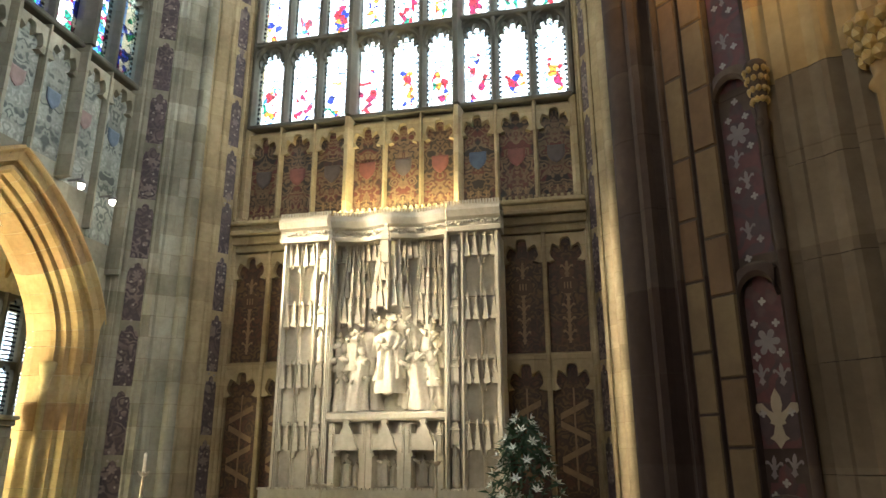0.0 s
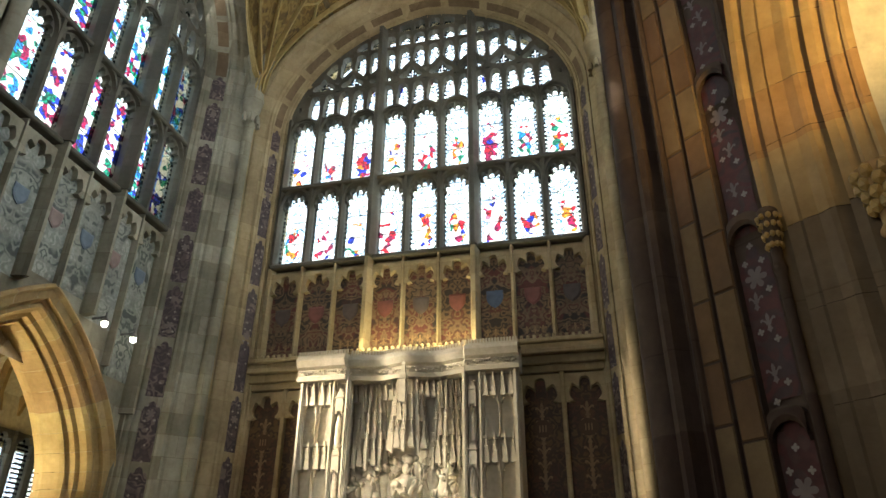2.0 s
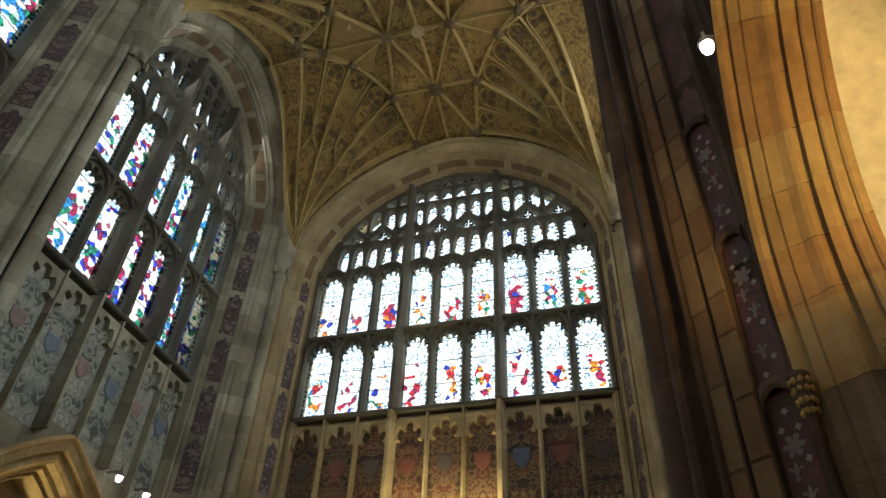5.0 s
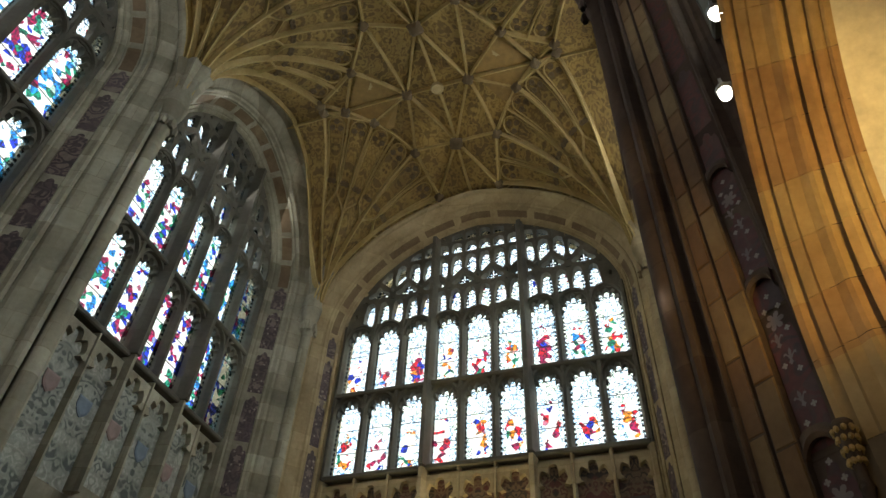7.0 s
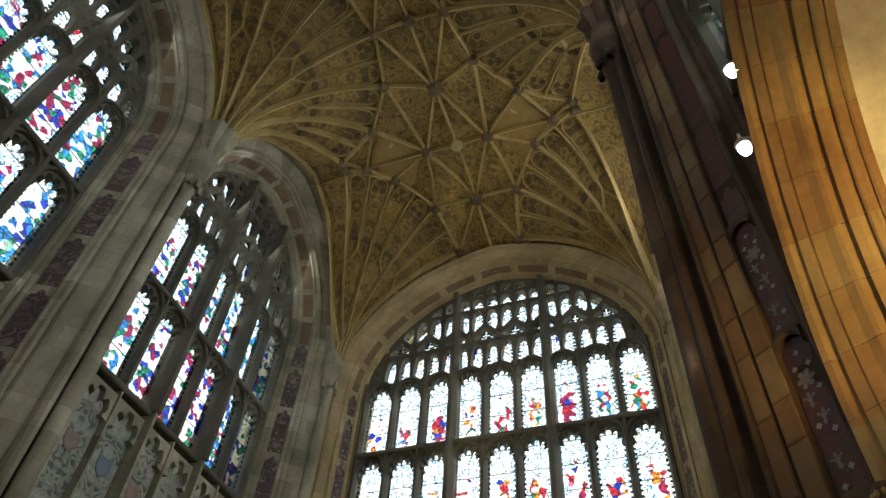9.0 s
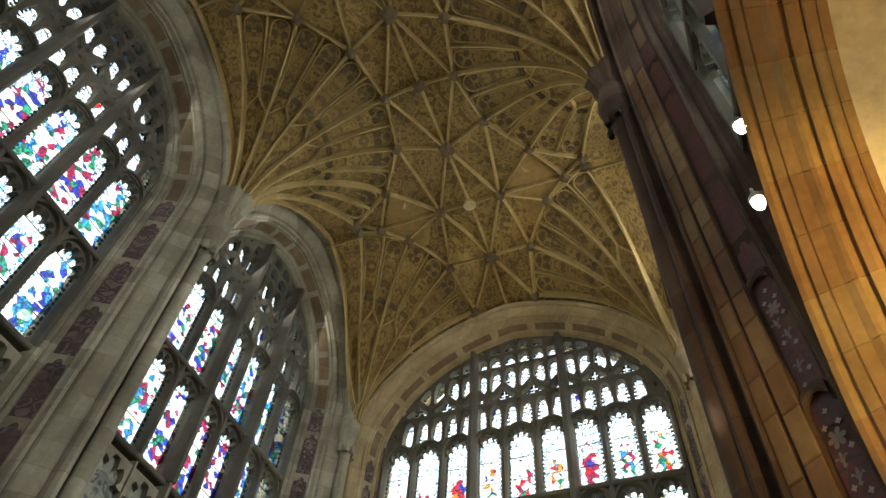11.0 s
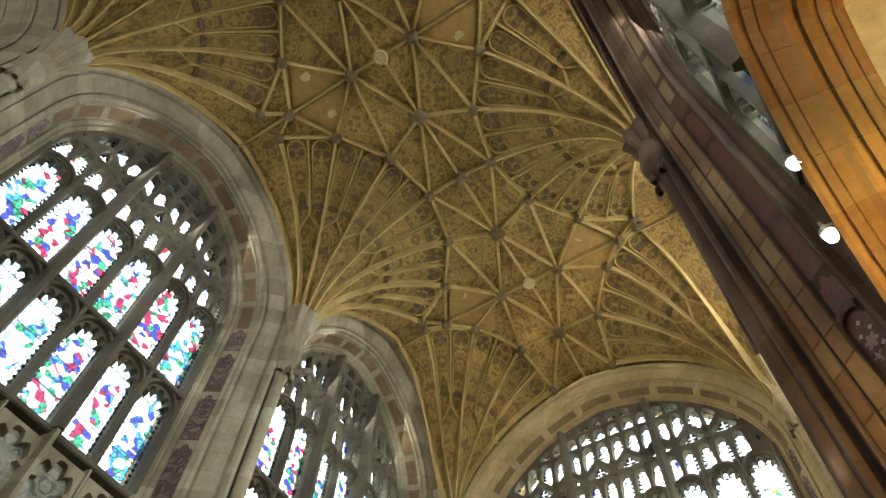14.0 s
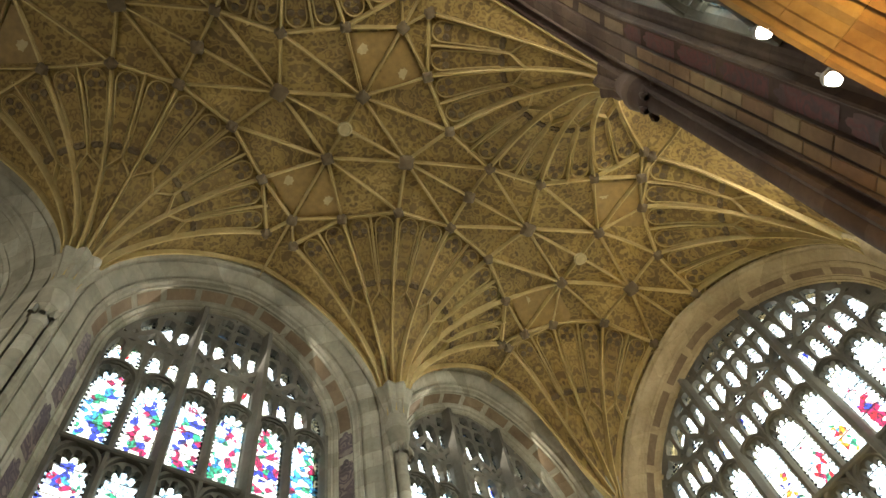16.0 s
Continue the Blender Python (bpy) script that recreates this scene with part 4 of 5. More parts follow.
def rib(bm, pts, w=0.085, h=0.1):
    """A moulded rib along pts, standing square on the vault's surface."""
    ps = [vault_point(x, y) for x, y in pts]
    rows = []
    for k, ((x, y), p) in enumerate(zip(pts, ps)):
        t = ps[min(len(ps) - 1, k + 1)] - ps[max(0, k - 1)]
        e = 0.03
        zx = (vault_z(x + e, y) - vault_z(x - e, y)) / (2 * e)
        zy = (vault_z(x, y + e) - vault_z(x, y - e)) / (2 * e)
        n = Vector((zx, zy, -1)).normalized()
        b = t.cross(n)
        b = b.normalized() if b.length > 1e-6 else Vector((1, 0, 0))
        rows.append([p + b * o * w + n * d for o, d in ((-0.5, -0.03), (-0.46, h * 0.4), (-0.3, h * 0.25), (-0.2, h * 0.6), (-0.17, h), (0.17, h), (0.2, h * 0.6), (0.3, h * 0.25), (0.46, h * 0.4), (0.5, -0.03))])
    grid_faces(bm, rows, close_v=True)


def line(a, b, n=8):
    return [(a[0] + (b[0] - a[0]) * k / n, a[1] + (b[1] - a[1]) * k / n) for k in range(n + 1)]


FAN_X = NOSE + 0.05
RING = 2.6
MAIN = (-72, -48, -24, 0, 24, 48, 72)


def fan_pt(s, p, phi, r):
    """A point of the fan at pier p on side s: phi from straight across, r out from the pier."""
    return (s * (FAN_X - r * math.cos(radians(phi))), p + r * math.sin(radians(phi)))


bm = bmesh.new()
bosses, ring_spots = [], []
for s in (-1, 1):
    for i, p in enumerate(PIERS):
        for phi in MAIN:
            x, y = fan_pt(s, p, phi, RING)
            if not -16.9 < y < -0.3:
                continue
            reach = RING if abs(phi) < 60 else 2.62
            rib(bm, [fan_pt(s, p, phi, 0.04 + (reach - 0.04) * (k / 20) ** 1.7) for k in range(21)], 0.074, 0.12)
            bosses.append((x, y, 0.085))
        for phi in (-60, -36, -12, 12, 36, 60):
            x, y = fan_pt(s, p, phi, RING)
            if -16.9 < y < -0.3:
                rib(bm, [fan_pt(s, p, phi, 1.2 + (RING - 1.2) * k / 10) for k in range(11)], 0.05, 0.075)
        for phi in (-88, 88):     # wall ribs
            reach = min(2.74, abs(-0.35 - p)) if phi > 0 else 2.74
            left_out = s > 0 and (i, phi) in ((0, -88), (1, 88))
            if (i < 3 or phi > 0) and not left_out:
                rib(bm, [fan_pt(s, p, phi, 0.04 + (reach - 0.04) * (k / 20) ** 1.7) for k in range(21)], 0.075, 0.1)
        # ring between the main ribs
        for a, b in zip(MAIN[:-1], MAIN[1:]):
            q0, q1 = fan_pt(s, p, a, RING), fan_pt(s, p, b, RING)
            if max(q0[1], q1[1]) < -0.3 and min(q0[1], q1[1]) > -16.9:
                rib(bm, line(q0, q1, 6), 0.085, 0.09)
        # ogee heads over the lower panels, between the main ribs
        for a in MAIN[:-1]:
            pts = []
            for k in range(17):
                g = 1 - abs(k / 8 - 1)
                pts.append(fan_pt(s, p, a + 1.5 * k, 0.98 + 0.25 * (0.62 * math.sin(0.5 * math.pi * g) ** 0.8 + 0.38 * g ** 4)))
            if all(-16.9 < y < -0.3 for x, y in pts):
                rib(bm, pts, 0.045, 0.07)
        # round-headed frames of the upper panels, with three dark rings in each head for pierced circles
        for j in range(-6, 6):
            a = 12 * j
            pts = [fan_pt(s, p, a + 1.7, 1.36 + 0.95 * k / 6) for k in range(7)]
            pts += [fan_pt(s, p, a + 6 - 4.3 * math.cos(math.pi * k / 8), 2.31 + 0.19 * math.sin(math.pi * k / 8)) for k in range(1, 8)]
            pts += [fan_pt(s, p, a + 10.3, 1.36 + 0.95 * (6 - k) / 6) for k in range(7)]
            if all(-16.9 < y < -0.3 for x, y in pts):
                rib(bm, pts, 0.028, 0.04)
                ring_spots += [fan_pt(s, p, a + 6, 2.40), fan_pt(s, p, a + 3.8, 2.26), fan_pt(s, p, a + 8.2, 2.26), fan_pt(s, p, a + 4.3, 1.36), fan_pt(s, p, a + 7.7, 1.36)]
SHIELDS = [-3.15, -8.67, -14.2]
STARS = [-1.79, -4.51, -7.37, -9.96, -12.8, -15.5]
for k, yk in enumerate(SHIELDS):
    e, w = STARS[2 * k], STARS[2 * k + 1]
    pe, pw = PIERS[k], PIERS[k + 1]
    for sgn in (-1, 1):
        hx = (sgn * 0.66, yk)
        bosses.append((*hx, 0.1))
        rib(bm, line((0, yk), hx, 4), 0.06)
        lateral = (sgn * 2.05, yk)
        rib(bm, line(hx, lateral), 0.06)
        rib(bm, line(lateral, (sgn * 3.4, yk)), 0.06)
        bosses.append((sgn * 2.05, yk, 0.09))
        for st, p, g in ((e, pe, -1), (w, pw, 1)):
            rib(bm, line((0, st), hx), 0.066)
            r0, r24, r48, r72 = (fan_pt(sgn, p, g * a, RING) for a in (0, 24, 48, 72))
            if r0[1] < -0.3:
                rib(bm, line((0, st), r0), 0.066)
            rib(bm, line((0, st), r24), 0.066)
            rib(bm, line(hx, r24), 0.066)
            rib(bm, line(hx, r48), 0.066)
            rib(bm, line(lateral, r48, 5), 0.066)
            rib(bm, line(lateral, r72, 5), 0.055)
    rib(bm, line((0, e), (0, yk), 5), 0.06)
    rib(bm, line((0, yk), (0, w), 5), 0.06)
    bosses += [(0, e, 0.13), (0, w, 0.13)]
for a, b in ((STARS[1], STARS[2]), (STARS[3], STARS[4])):
    rib(bm, line((0, a), (0, b)), 0.06)
rib(bm, line((0, STARS[0]), (0, -0.4)), 0.06)
for p in PIERS[1:3]:
    rib(bm, line((-0.7, p), (0.7, p)), 0.06)
    bosses.append((0, p, 0.1))
part("ribs", bm, M_RIB, VAULT)
bm = bmesh.new()
rng = random.Random(5)
for x, y, r in bosses:
    z = vault_z(x, y) - 0.05
    n = 12
    ph = rng.random() * 6
    rows = []
    for rr, dz in ((1.1, 0.06), (1.25, 0.0), (1.05, -0.045), (0.7, -0.085), (0.25, -0.1)):
        rows.append([(x + r * rr * (1 + 0.16 * math.cos(4 * a + ph)) * math.cos(a), y + r * rr * (1 + 0.16 * math.cos(4 * a + ph)) * math.sin(a), z + dz) for a in (2 * math.pi * k / n for k in range(n))])
    vs = grid_faces(bm, rows, close_v=True)
    bm.faces.new(vs[-1])
part("bosses", bm, M_BOSS, VAULT)
bm = bmesh.new()
# rings in dark stone imitate the shade inside small pierced circles
for x, y in ring_spots:
    e = 0.03
    n = Vector(((vault_z(x + e, y) - vault_z(x - e, y)) / (2 * e), (vault_z(x, y + e) - vault_z(x, y - e)) / (2 * e), -1)).normalized()
    turn = n.to_track_quat("Z", "Y").to_matrix()
    rows = [[vault_point(x, y) + turn @ Vector((r * math.cos(a), r * math.sin(a), d)) for a in (2 * math.pi * k / 8 for k in range(8))] for r, d in ((0.066, -0.01), (0.06, 0.025), (0.036, 0.03), (0.03, 0.008), (0.004, 0.006))]
    grid_faces(bm, rows, close_v=True)
tagged(part("carved_drops", bm, M_BOSS, VAULT), kind="stuff")
M_GOLDPANEL = plain("gilded_panel", (0.21, 0.13, 0.034), 0.6)
M_PALE = plain("pale_painted_device", (0.34, 0.27, 0.13), 0.7)
for k, yk in enumerate(SHIELDS):
    bm = bmesh.new()
    lathe(bm, [(0.13, 0.02), (0.14, -0.03), (0.11, -0.06), (0.09, -0.045), (0.0, -0.05)], (0, yk, vault_z(0, yk) - 0.06), 14)
    part("roundel", bm, M_PALE, VAULT, "pale shield in a round boss")
    for sgn in (-1, 1):
        for dy in (-0.42, 0.42):
            x, y = sgn * 1.38, yk + dy
            z0 = vault_z(x, y) + 0.02
            bm = bmesh.new()
            corners = [(sgn * 0.85, yk + 0.05 * (1 if dy > 0 else -1)), (sgn * 1.95, yk + 0.05 * (1 if dy > 0 else -1)), (sgn * 1.5, yk + 1.75 * dy), (sgn * 1.2, yk + 1.6 * dy)]
            bm.faces.new([bm.verts.new((a, b, vault_z(a, b) + 0.012)) for a, b in corners])
            part("gilded_cell", bm, M_GOLDPANEL, VAULT, "gilded vault cell with a painted rose")
            bm = bmesh.new()
            n = 16
            vs = [bm.verts.new((x + 0.085 * (1 + 0.3 * (k2 % 2)) * math.cos(2 * math.pi * k2 / n), y + 0.085 * (1 + 0.3 * (k2 % 2)) * math.sin(2 * math.pi * k2 / n), vault_z(x, y) - 0.01)) for k2 in range(n)]
            bm.faces.new(vs)
            part("painted_rose", bm, M_PALE, VAULT)


# ---- piers: shafts, caps and springers ----
def pier_shaft(x, y, mat, r, owner, sgn):
    bm = bmesh.new()
    prof = [(r * 1.5, 0.0), (r * 1.5, 0.35), (r * 1.1, 0.45), (r, 0.5), (r, 9.95), (r * 1.3, 10.0), (r * 1.05, 10.06), (r * 1.25, 10.14), (r * 1.7, 10.22), (r * 1.5, 10.3), (r * 1.9, 10.42), (r * 2.2, 10.62), (r * 2.0, 10.72), (r * 1.6, 11.1)]
    lathe(bm, prof, (x, y, 0), 14)
    part("pier_shaft", bm, mat, owner, smooth=True)
    # carved leaves about the cap
    bm = bmesh.new()
    for k in range(7):
        a = 2 * math.pi * k / 7
        cx, cy = x + r * 1.65 * math.cos(a), y + r * 1.65 * math.sin(a)
        rows = []
        for t in range(4):
            rr = 0.045 * (1.0, 1.3, 1.0, 0.3)[t]
            rows.append([(cx + rr * math.cos(b), cy + rr * math.sin(b), 10.0 + 0.075 * t) for b in (2 * math.pi * j / 6 for j in range(6))])
        grid_faces(bm, rows, close_v=True)
    part("cap_leaves", bm, mat, owner)
    # panelled springer block that opens into the fan
    bm = bmesh.new()
    rows = []
    for t in range(7):
        z = 10.55 + 0.17 * t
        rr = 0.11 + 0.02 * t + 0.003 * t * t
        rows.append([(x + rr * math.cos(a) * (1 + 0.12 * math.cos(8 * a)), y + rr * math.sin(a) * (1 + 0.12 * math.cos(8 * a)), z) for a in (2 * math.pi * j / 32 for j in range(32))])
    grid_faces(bm, rows, close_v=True)
    part("springer", bm, mat, owner)


for i, p in enumerate(PIERS[:3]):
    for sgn, key in ((-1, "n"), (1, "s")):
        owner = CASES[key, min(i, 1)]
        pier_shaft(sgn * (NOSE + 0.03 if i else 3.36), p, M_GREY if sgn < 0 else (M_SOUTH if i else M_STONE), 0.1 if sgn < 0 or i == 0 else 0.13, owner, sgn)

# painted flowers on the reveal strips
def flower_mesh(r, petals, mat):
    bm = bmesh.new()
    n = petals * 6
    ring = []
    for k in range(n):
        a = 2 * math.pi * k / n
        q = r * (0.45 + 0.55 * abs(math.cos(petals * a / 2)) ** 0.7)
        ring.append(bm.verts.new((q * math.cos(a), q * math.sin(a), 0)))
    bm.faces.new(ring)
    return mesh_of("painted_flower", bm, mat)


def lily_mesh(r, mat):
    """A fleur-de-lis with three lobes and a band."""
    bm = bmesh.new()
    bm.faces.new([bm.verts.new((x, y, 0)) for x, y in lily_outline(r)])
    return mesh_of("painted_lily", bm, mat)


M_DULL = plain("dull_flower_paint", (0.17, 0.13, 0.115))
FL_SMALL, FL_BIG, FL_LILY, FL_TULIP = flower_mesh(0.022, 4, M_FLOWER), flower_mesh(0.07, 6, M_DULL), lily_mesh(0.15, plain("pale_lily_paint", (0.27, 0.205, 0.13))), lily_mesh(0.06, M_DULL)
rng = random.Random(11)


def strip_flowers(key, place, hw, width, depth, side, z0, z1, big):
    o0, d0, o1, d1 = strip_span(key, width, depth, 0.016)
    a, b, c = Vector(place(side * (hw + o0), 0, d0)), Vector(place(side * (hw + o1), 0, d1)), Vector((0, 0, 1))
    ux = (b - a).normalized()
    normal = ux.cross(c)
    inward = Vector(place(0, 0, 1)) - Vector(place(0, 0, 0))
    if normal.dot(inward) < 0:
        ux, normal = -ux, -normal
    rot = Matrix((ux, c, normal)).transposed().to_4x4()
    k, z = 0, z0
    while z < z1:
        w = (b - a).length
        items = [(FL_SMALL, rng.uniform(0.2, 0.8), 0.0)]
        if k % 6 == 2:
            items = [(FL_BIG, 0.5, 0.0)] + [(FL_SMALL, f, dz) for f, dz in ((0.25, 0.12), (0.75, 0.12), (0.25, -0.12), (0.75, -0.1))]
        elif k % 6 == 5 and big:
            items = [(FL_LILY, 0.5, 0.0), (FL_SMALL, 0.28, 0.24), (FL_SMALL, 0.72, 0.24)]
        for me, f, dz in items:
            place_at = a.lerp(b, f) + Vector((0, 0, z + dz)) + normal * 0.006
            shared(me.name, me, CASES[key], Matrix.Translation(place_at) @ rot @ Matrix.Rotation(rng.uniform(-0.3, 0.3), 4, "Z"))
        z += 0.24 if not big else 0.3
        k += 1


strip_flowers(("n", 0), on_north(BAYS[0]), HW, 0.72, 0.97, 1, 0.9, 10.6, False)
strip_flowers(("e", 0), on_east, E_HW + 0.03, 0.5, 0.72, -1, 1.0, 9.8, False)
strip_flowers(("e", 0), on_east, E_HW + 0.03, 0.5, 0.72, 1, 1.0, 9.8, False)
# ashlar on the two plain faces of the south pier
M_ASHLAR = stone("golden_brown_ashlar", (0.11, 0.072, 0.042), (0.19, 0.13, 0.07), (0.28, 0.2, 0.11), 0.4, 0.85, (0.6, 0.5, 0.45), 0.0, True)
rng = random.Random(17)
for s0, s1 in ((0.302, 0.438), (0.47, 0.628)):
    z = 0.3 + rng.uniform(0.0, 0.2)
    while z < 10.4:
        h = rng.uniform(0.3, 0.55)
        bm = bmesh.new()
        lift = 0.016 + rng.uniform(0.0, 0.004)
        rows = []
        for zz in (z + 0.004, z + 0.012, z + h - 0.012, z + h - 0.004):
            deep = 0.0 if zz in (z + 0.004, z + h - 0.004) else 1.0
            pts = []
            for a, n in ((s0, 0.004), (s0 + 0.008, lift), (s1 - 0.008, lift), (s1, 0.004)):
                o, d = pier_point(a, 0.006 + (n - 0.006) * deep)
                pts.append(on_south(BAYS[1])(HW + o * 0.72, zz, d * 0.97))
            rows.append(pts)
        grid_faces(bm, rows)
        part("block", bm, M_ASHLAR, CASES["s", 1])
        z += h

# painted strips of the south pier: arched hoods with a spray of flowers under each
HOODS = [1.2, 2.35, 3.5, 4.66, 5.82]
south_1 = on_south(BAYS[1])
o0, d0, o1, d1 = strip_span(("s", 1), 0.72, 0.97, 0.018)
low, high = Vector(south_1(HW + o0, 0, d0)), Vector(south_1(HW + o1, 0, d1))
across = (low - high).normalized()
facing = Matrix((across, Vector((0, 0, 1)), across.cross(Vector((0, 0, 1))))).transposed().to_4x4()
SPRAY = [(0, 0.5, -0.04), (0, 0.22, -0.16), (0, 0.78, -0.15), (1, 0.5, -0.25), (0, 0.2, -0.31), (0, 0.82, -0.32), (3, 0.24, -0.42), (3, 0.76, -0.41), (2, 0.5, -0.63), (0, 0.15, -0.6), (0, 0.86, -0.6),
         (3, 0.25, -0.85), (3, 0.75, -0.86), (0, 0.5, -0.93), (0, 0.8, -0.99)]
SPRAY_SMALL = [(0, 0.5, -0.04), (0, 0.25, -0.15), (0, 0.75, -0.14), (1, 0.52, -0.24), (0, 0.22, -0.33), (3, 0.66, -0.38), (3, 0.45, -0.52), (0, 0.72, -0.56), (0, 0.3, -0.62), (3, 0.6, -0.8), (0, 0.3, -0.86), (0, 0.7, -0.95)]
for j, z in enumerate(HOODS):
    for kind, f, dz in (SPRAY if j == 1 else SPRAY_SMALL):
        me = (FL_SMALL, FL_BIG, FL_LILY, FL_TULIP)[kind]
        shared(me.name, me, CASES["s", 1], Matrix.Translation(low.lerp(high, f) + Vector((0, 0, z + dz))) @ facing @ Matrix.Rotation(rng.uniform(-0.25, 0.25), 4, "Z"))
    bm = bmesh.new()
    rows = []
    for k in range(13):
        t = math.pi * k / 12
        f, dz = 0.5 - 0.5 * math.cos(t), 0.12 * math.sin(t)
        p = low.lerp(high, f)
        out = across.cross(Vector((0, 0, 1))) * (-1 if across.cross(Vector((0, 0, 1))).x > 0 else 1)
        rows.append([p + out * g + Vector((0, 0, z + dz + e)) for e, g in ((-0.02, -0.01), (-0.03, 0.03), (0.0, 0.045), (0.035, 0.035), (0.12 - 0.6 * dz, 0.03), (0.12 - 0.6 * dz, -0.01))])
    grid_faces(bm, rows, close_v=True)
    part("strip_hood", bm, M_SOUTH, CASES["s", 1])

# ---- reredos ----
RER = empty("reredos", Matrix.Translation((0, -0.02, 0.95)), "tall carved cream stone reredos with canopies over a figure relief", "altarpiece")
rng = random.Random(3)


def rpart(name, bm, mat=None, label="", smooth=False):
    for v in bm.verts:
        v.co.z -= 0.95
        v.co.y += 0.02
    return part(name, bm, mat or M_WHITE, RER, label, smooth)


for a, b in (((-1.66, -0.45, 0.95), (1.66, -0.02, 4.75)),):
    rpart("body", new_box(a, b))
rpart("plinth", new_box((-1.75, -0.98, 0.95), (1.75, -0.03, 1.14), 0.02))
bm = new_box((-0.018, -0.02, 0), (0.018, 0.02, 0.03))
tooth_me = mesh_of("dentil", bm, M_WHITE)
for k in range(64):
    shared("dentil", tooth_me, RER, Matrix.Translation((-1.73 + 0.055 * k, -0.975, 0.17)))


def gablet(bm, x, y, z, w, h):
    """A steep crocketed gable with a finial."""
    pts = [(-w / 2, 0), (w / 2, 0), (w * 0.42, h * 0.12), (w * 0.34, h * 0.3), (w * 0.36, h * 0.34), (w * 0.22, h * 0.52), (w * 0.24, h * 0.56), (w * 0.08, h * 0.8), (w * 0.14, h * 0.88), (0, h)]
    pts = pts + [(-a, b) for a, b in pts[-2:1:-1]]
    rows = [[(x + a, yy, z + b) for a, b in pts] for yy in (y + 0.05, y - 0.03)]
    vs = grid_faces(bm, rows, close_v=True)
    bm.faces.new(vs[-1])


def pinnacle(bm, x, y, z, w, h):
    """A slim square shaft under a crocketed spirelet."""
    rows = []
    for t, q in ((0, 1), (0.55, 1), (0.56, 1.35), (0.6, 1.35), (0.62, 0.95), (0.7, 1.1), (0.72, 0.75), (0.8, 0.85), (0.82, 0.5), (0.9, 0.5), (0.93, 0.7), (1.0, 0.05)):
        r = w / 2 * q
        rows.append([(x - r, y - r, z + h * t), (x + r, y - r, z + h * t), (x + r, y + r, z + h * t), (x - r, y + r, z + h * t)])
    grid_faces(bm, rows, close_v=True)


def spirelet(bm, x, y, z, w, h):
    """A steep gable with crockets on its edges, standing proud of the wall, over a pointed arch."""
    gablet(bm, x, y, z, w, h)
    for k in range(4):
        f = 0.18 + 0.19 * k
        for sg in (-1, 1):
            bmesh.ops.create_icosphere(bm, subdivisions=1, radius=0.012, matrix=Matrix.Translation((x + sg * w * 0.5 * (1 - f), y - 0.03, z + h * f)))


for s in (-1, 1):
    # wing: back, shafts, two panels wide, each in tiers under crocketed gables
    a, b = sorted((s * 0.9, s * 1.66))
    rpart("wing", new_box((a, -0.66, 1.14), (b, -0.4, 4.72)))
    for x, w, d in ((0.90, 0.075, 0.86), (1.13, 0.075, 0.82), (1.392, 0.045, 0.78), (1.645, 0.085, 0.84)):
        bm = bmesh.new()
        for j in range(3):
            box(bm, (s * x - w / 2 + 0.012 * j, -d + 0.1 - 0.035 * j, 1.14), (s * x + w / 2 - 0.012 * j, -0.64, 4.75))
        rpart("shaft", bm)
    for x in (1.262, 1.522):
        for z in (1.14, 2.02, 2.92, 3.86):
            bm = bmesh.new()
            spandrel(bm, head_curve(0.085, 0.4, 0.12, 3, 0.2, 24), -0.115, 0.115, 0.56, 0.64, 0.73)
            for v in bm.verts:
                v.co = (s * x + v.co.x, -v.co.y, z + v.co.z)
            rpart("panel_head", bm)
            bm = bmesh.new()
            for e in (-0.058, 0.058):
                spirelet(bm, s * x + e, -0.745, z + 0.5, 0.085, 0.4)
            rpart("gablet", bm)
            rpart("panel_sill", new_box((s * x - 0.115, -0.74, z + 0.84 if z < 3.8 else z + 0.83), (s * x + 0.115, -0.64, z + 0.88 if z < 3.8 else z + 0.86)))
    # column of small canopied figures in a niche
    for z in (1.2, 2.05, 2.9, 3.75):
        bm = bmesh.new()
        lathe(bm, [(0.02, -0.06), (0.06, -0.03), (0.065, 0), (0.05, 0.02), (0.062, 0.1), (0.048, 0.14), (0.058, 0.24), (0.055, 0.33), (0.03, 0.38), (0.036, 0.43), (0.0, 0.48)], (s * 1.015, -0.74, z), 9)
        rpart("statuette", bm, smooth=True)
        bm = bmesh.new()
        pinnacle(bm, s * 1.015, -0.75, z + 0.5, 0.1, 0.36)
        for e in (-0.045, 0.045):
            pinnacle(bm, s * 1.015 + e, -0.78, z + 0.46, 0.028, 0.26)
        rpart("pinnacle", bm)
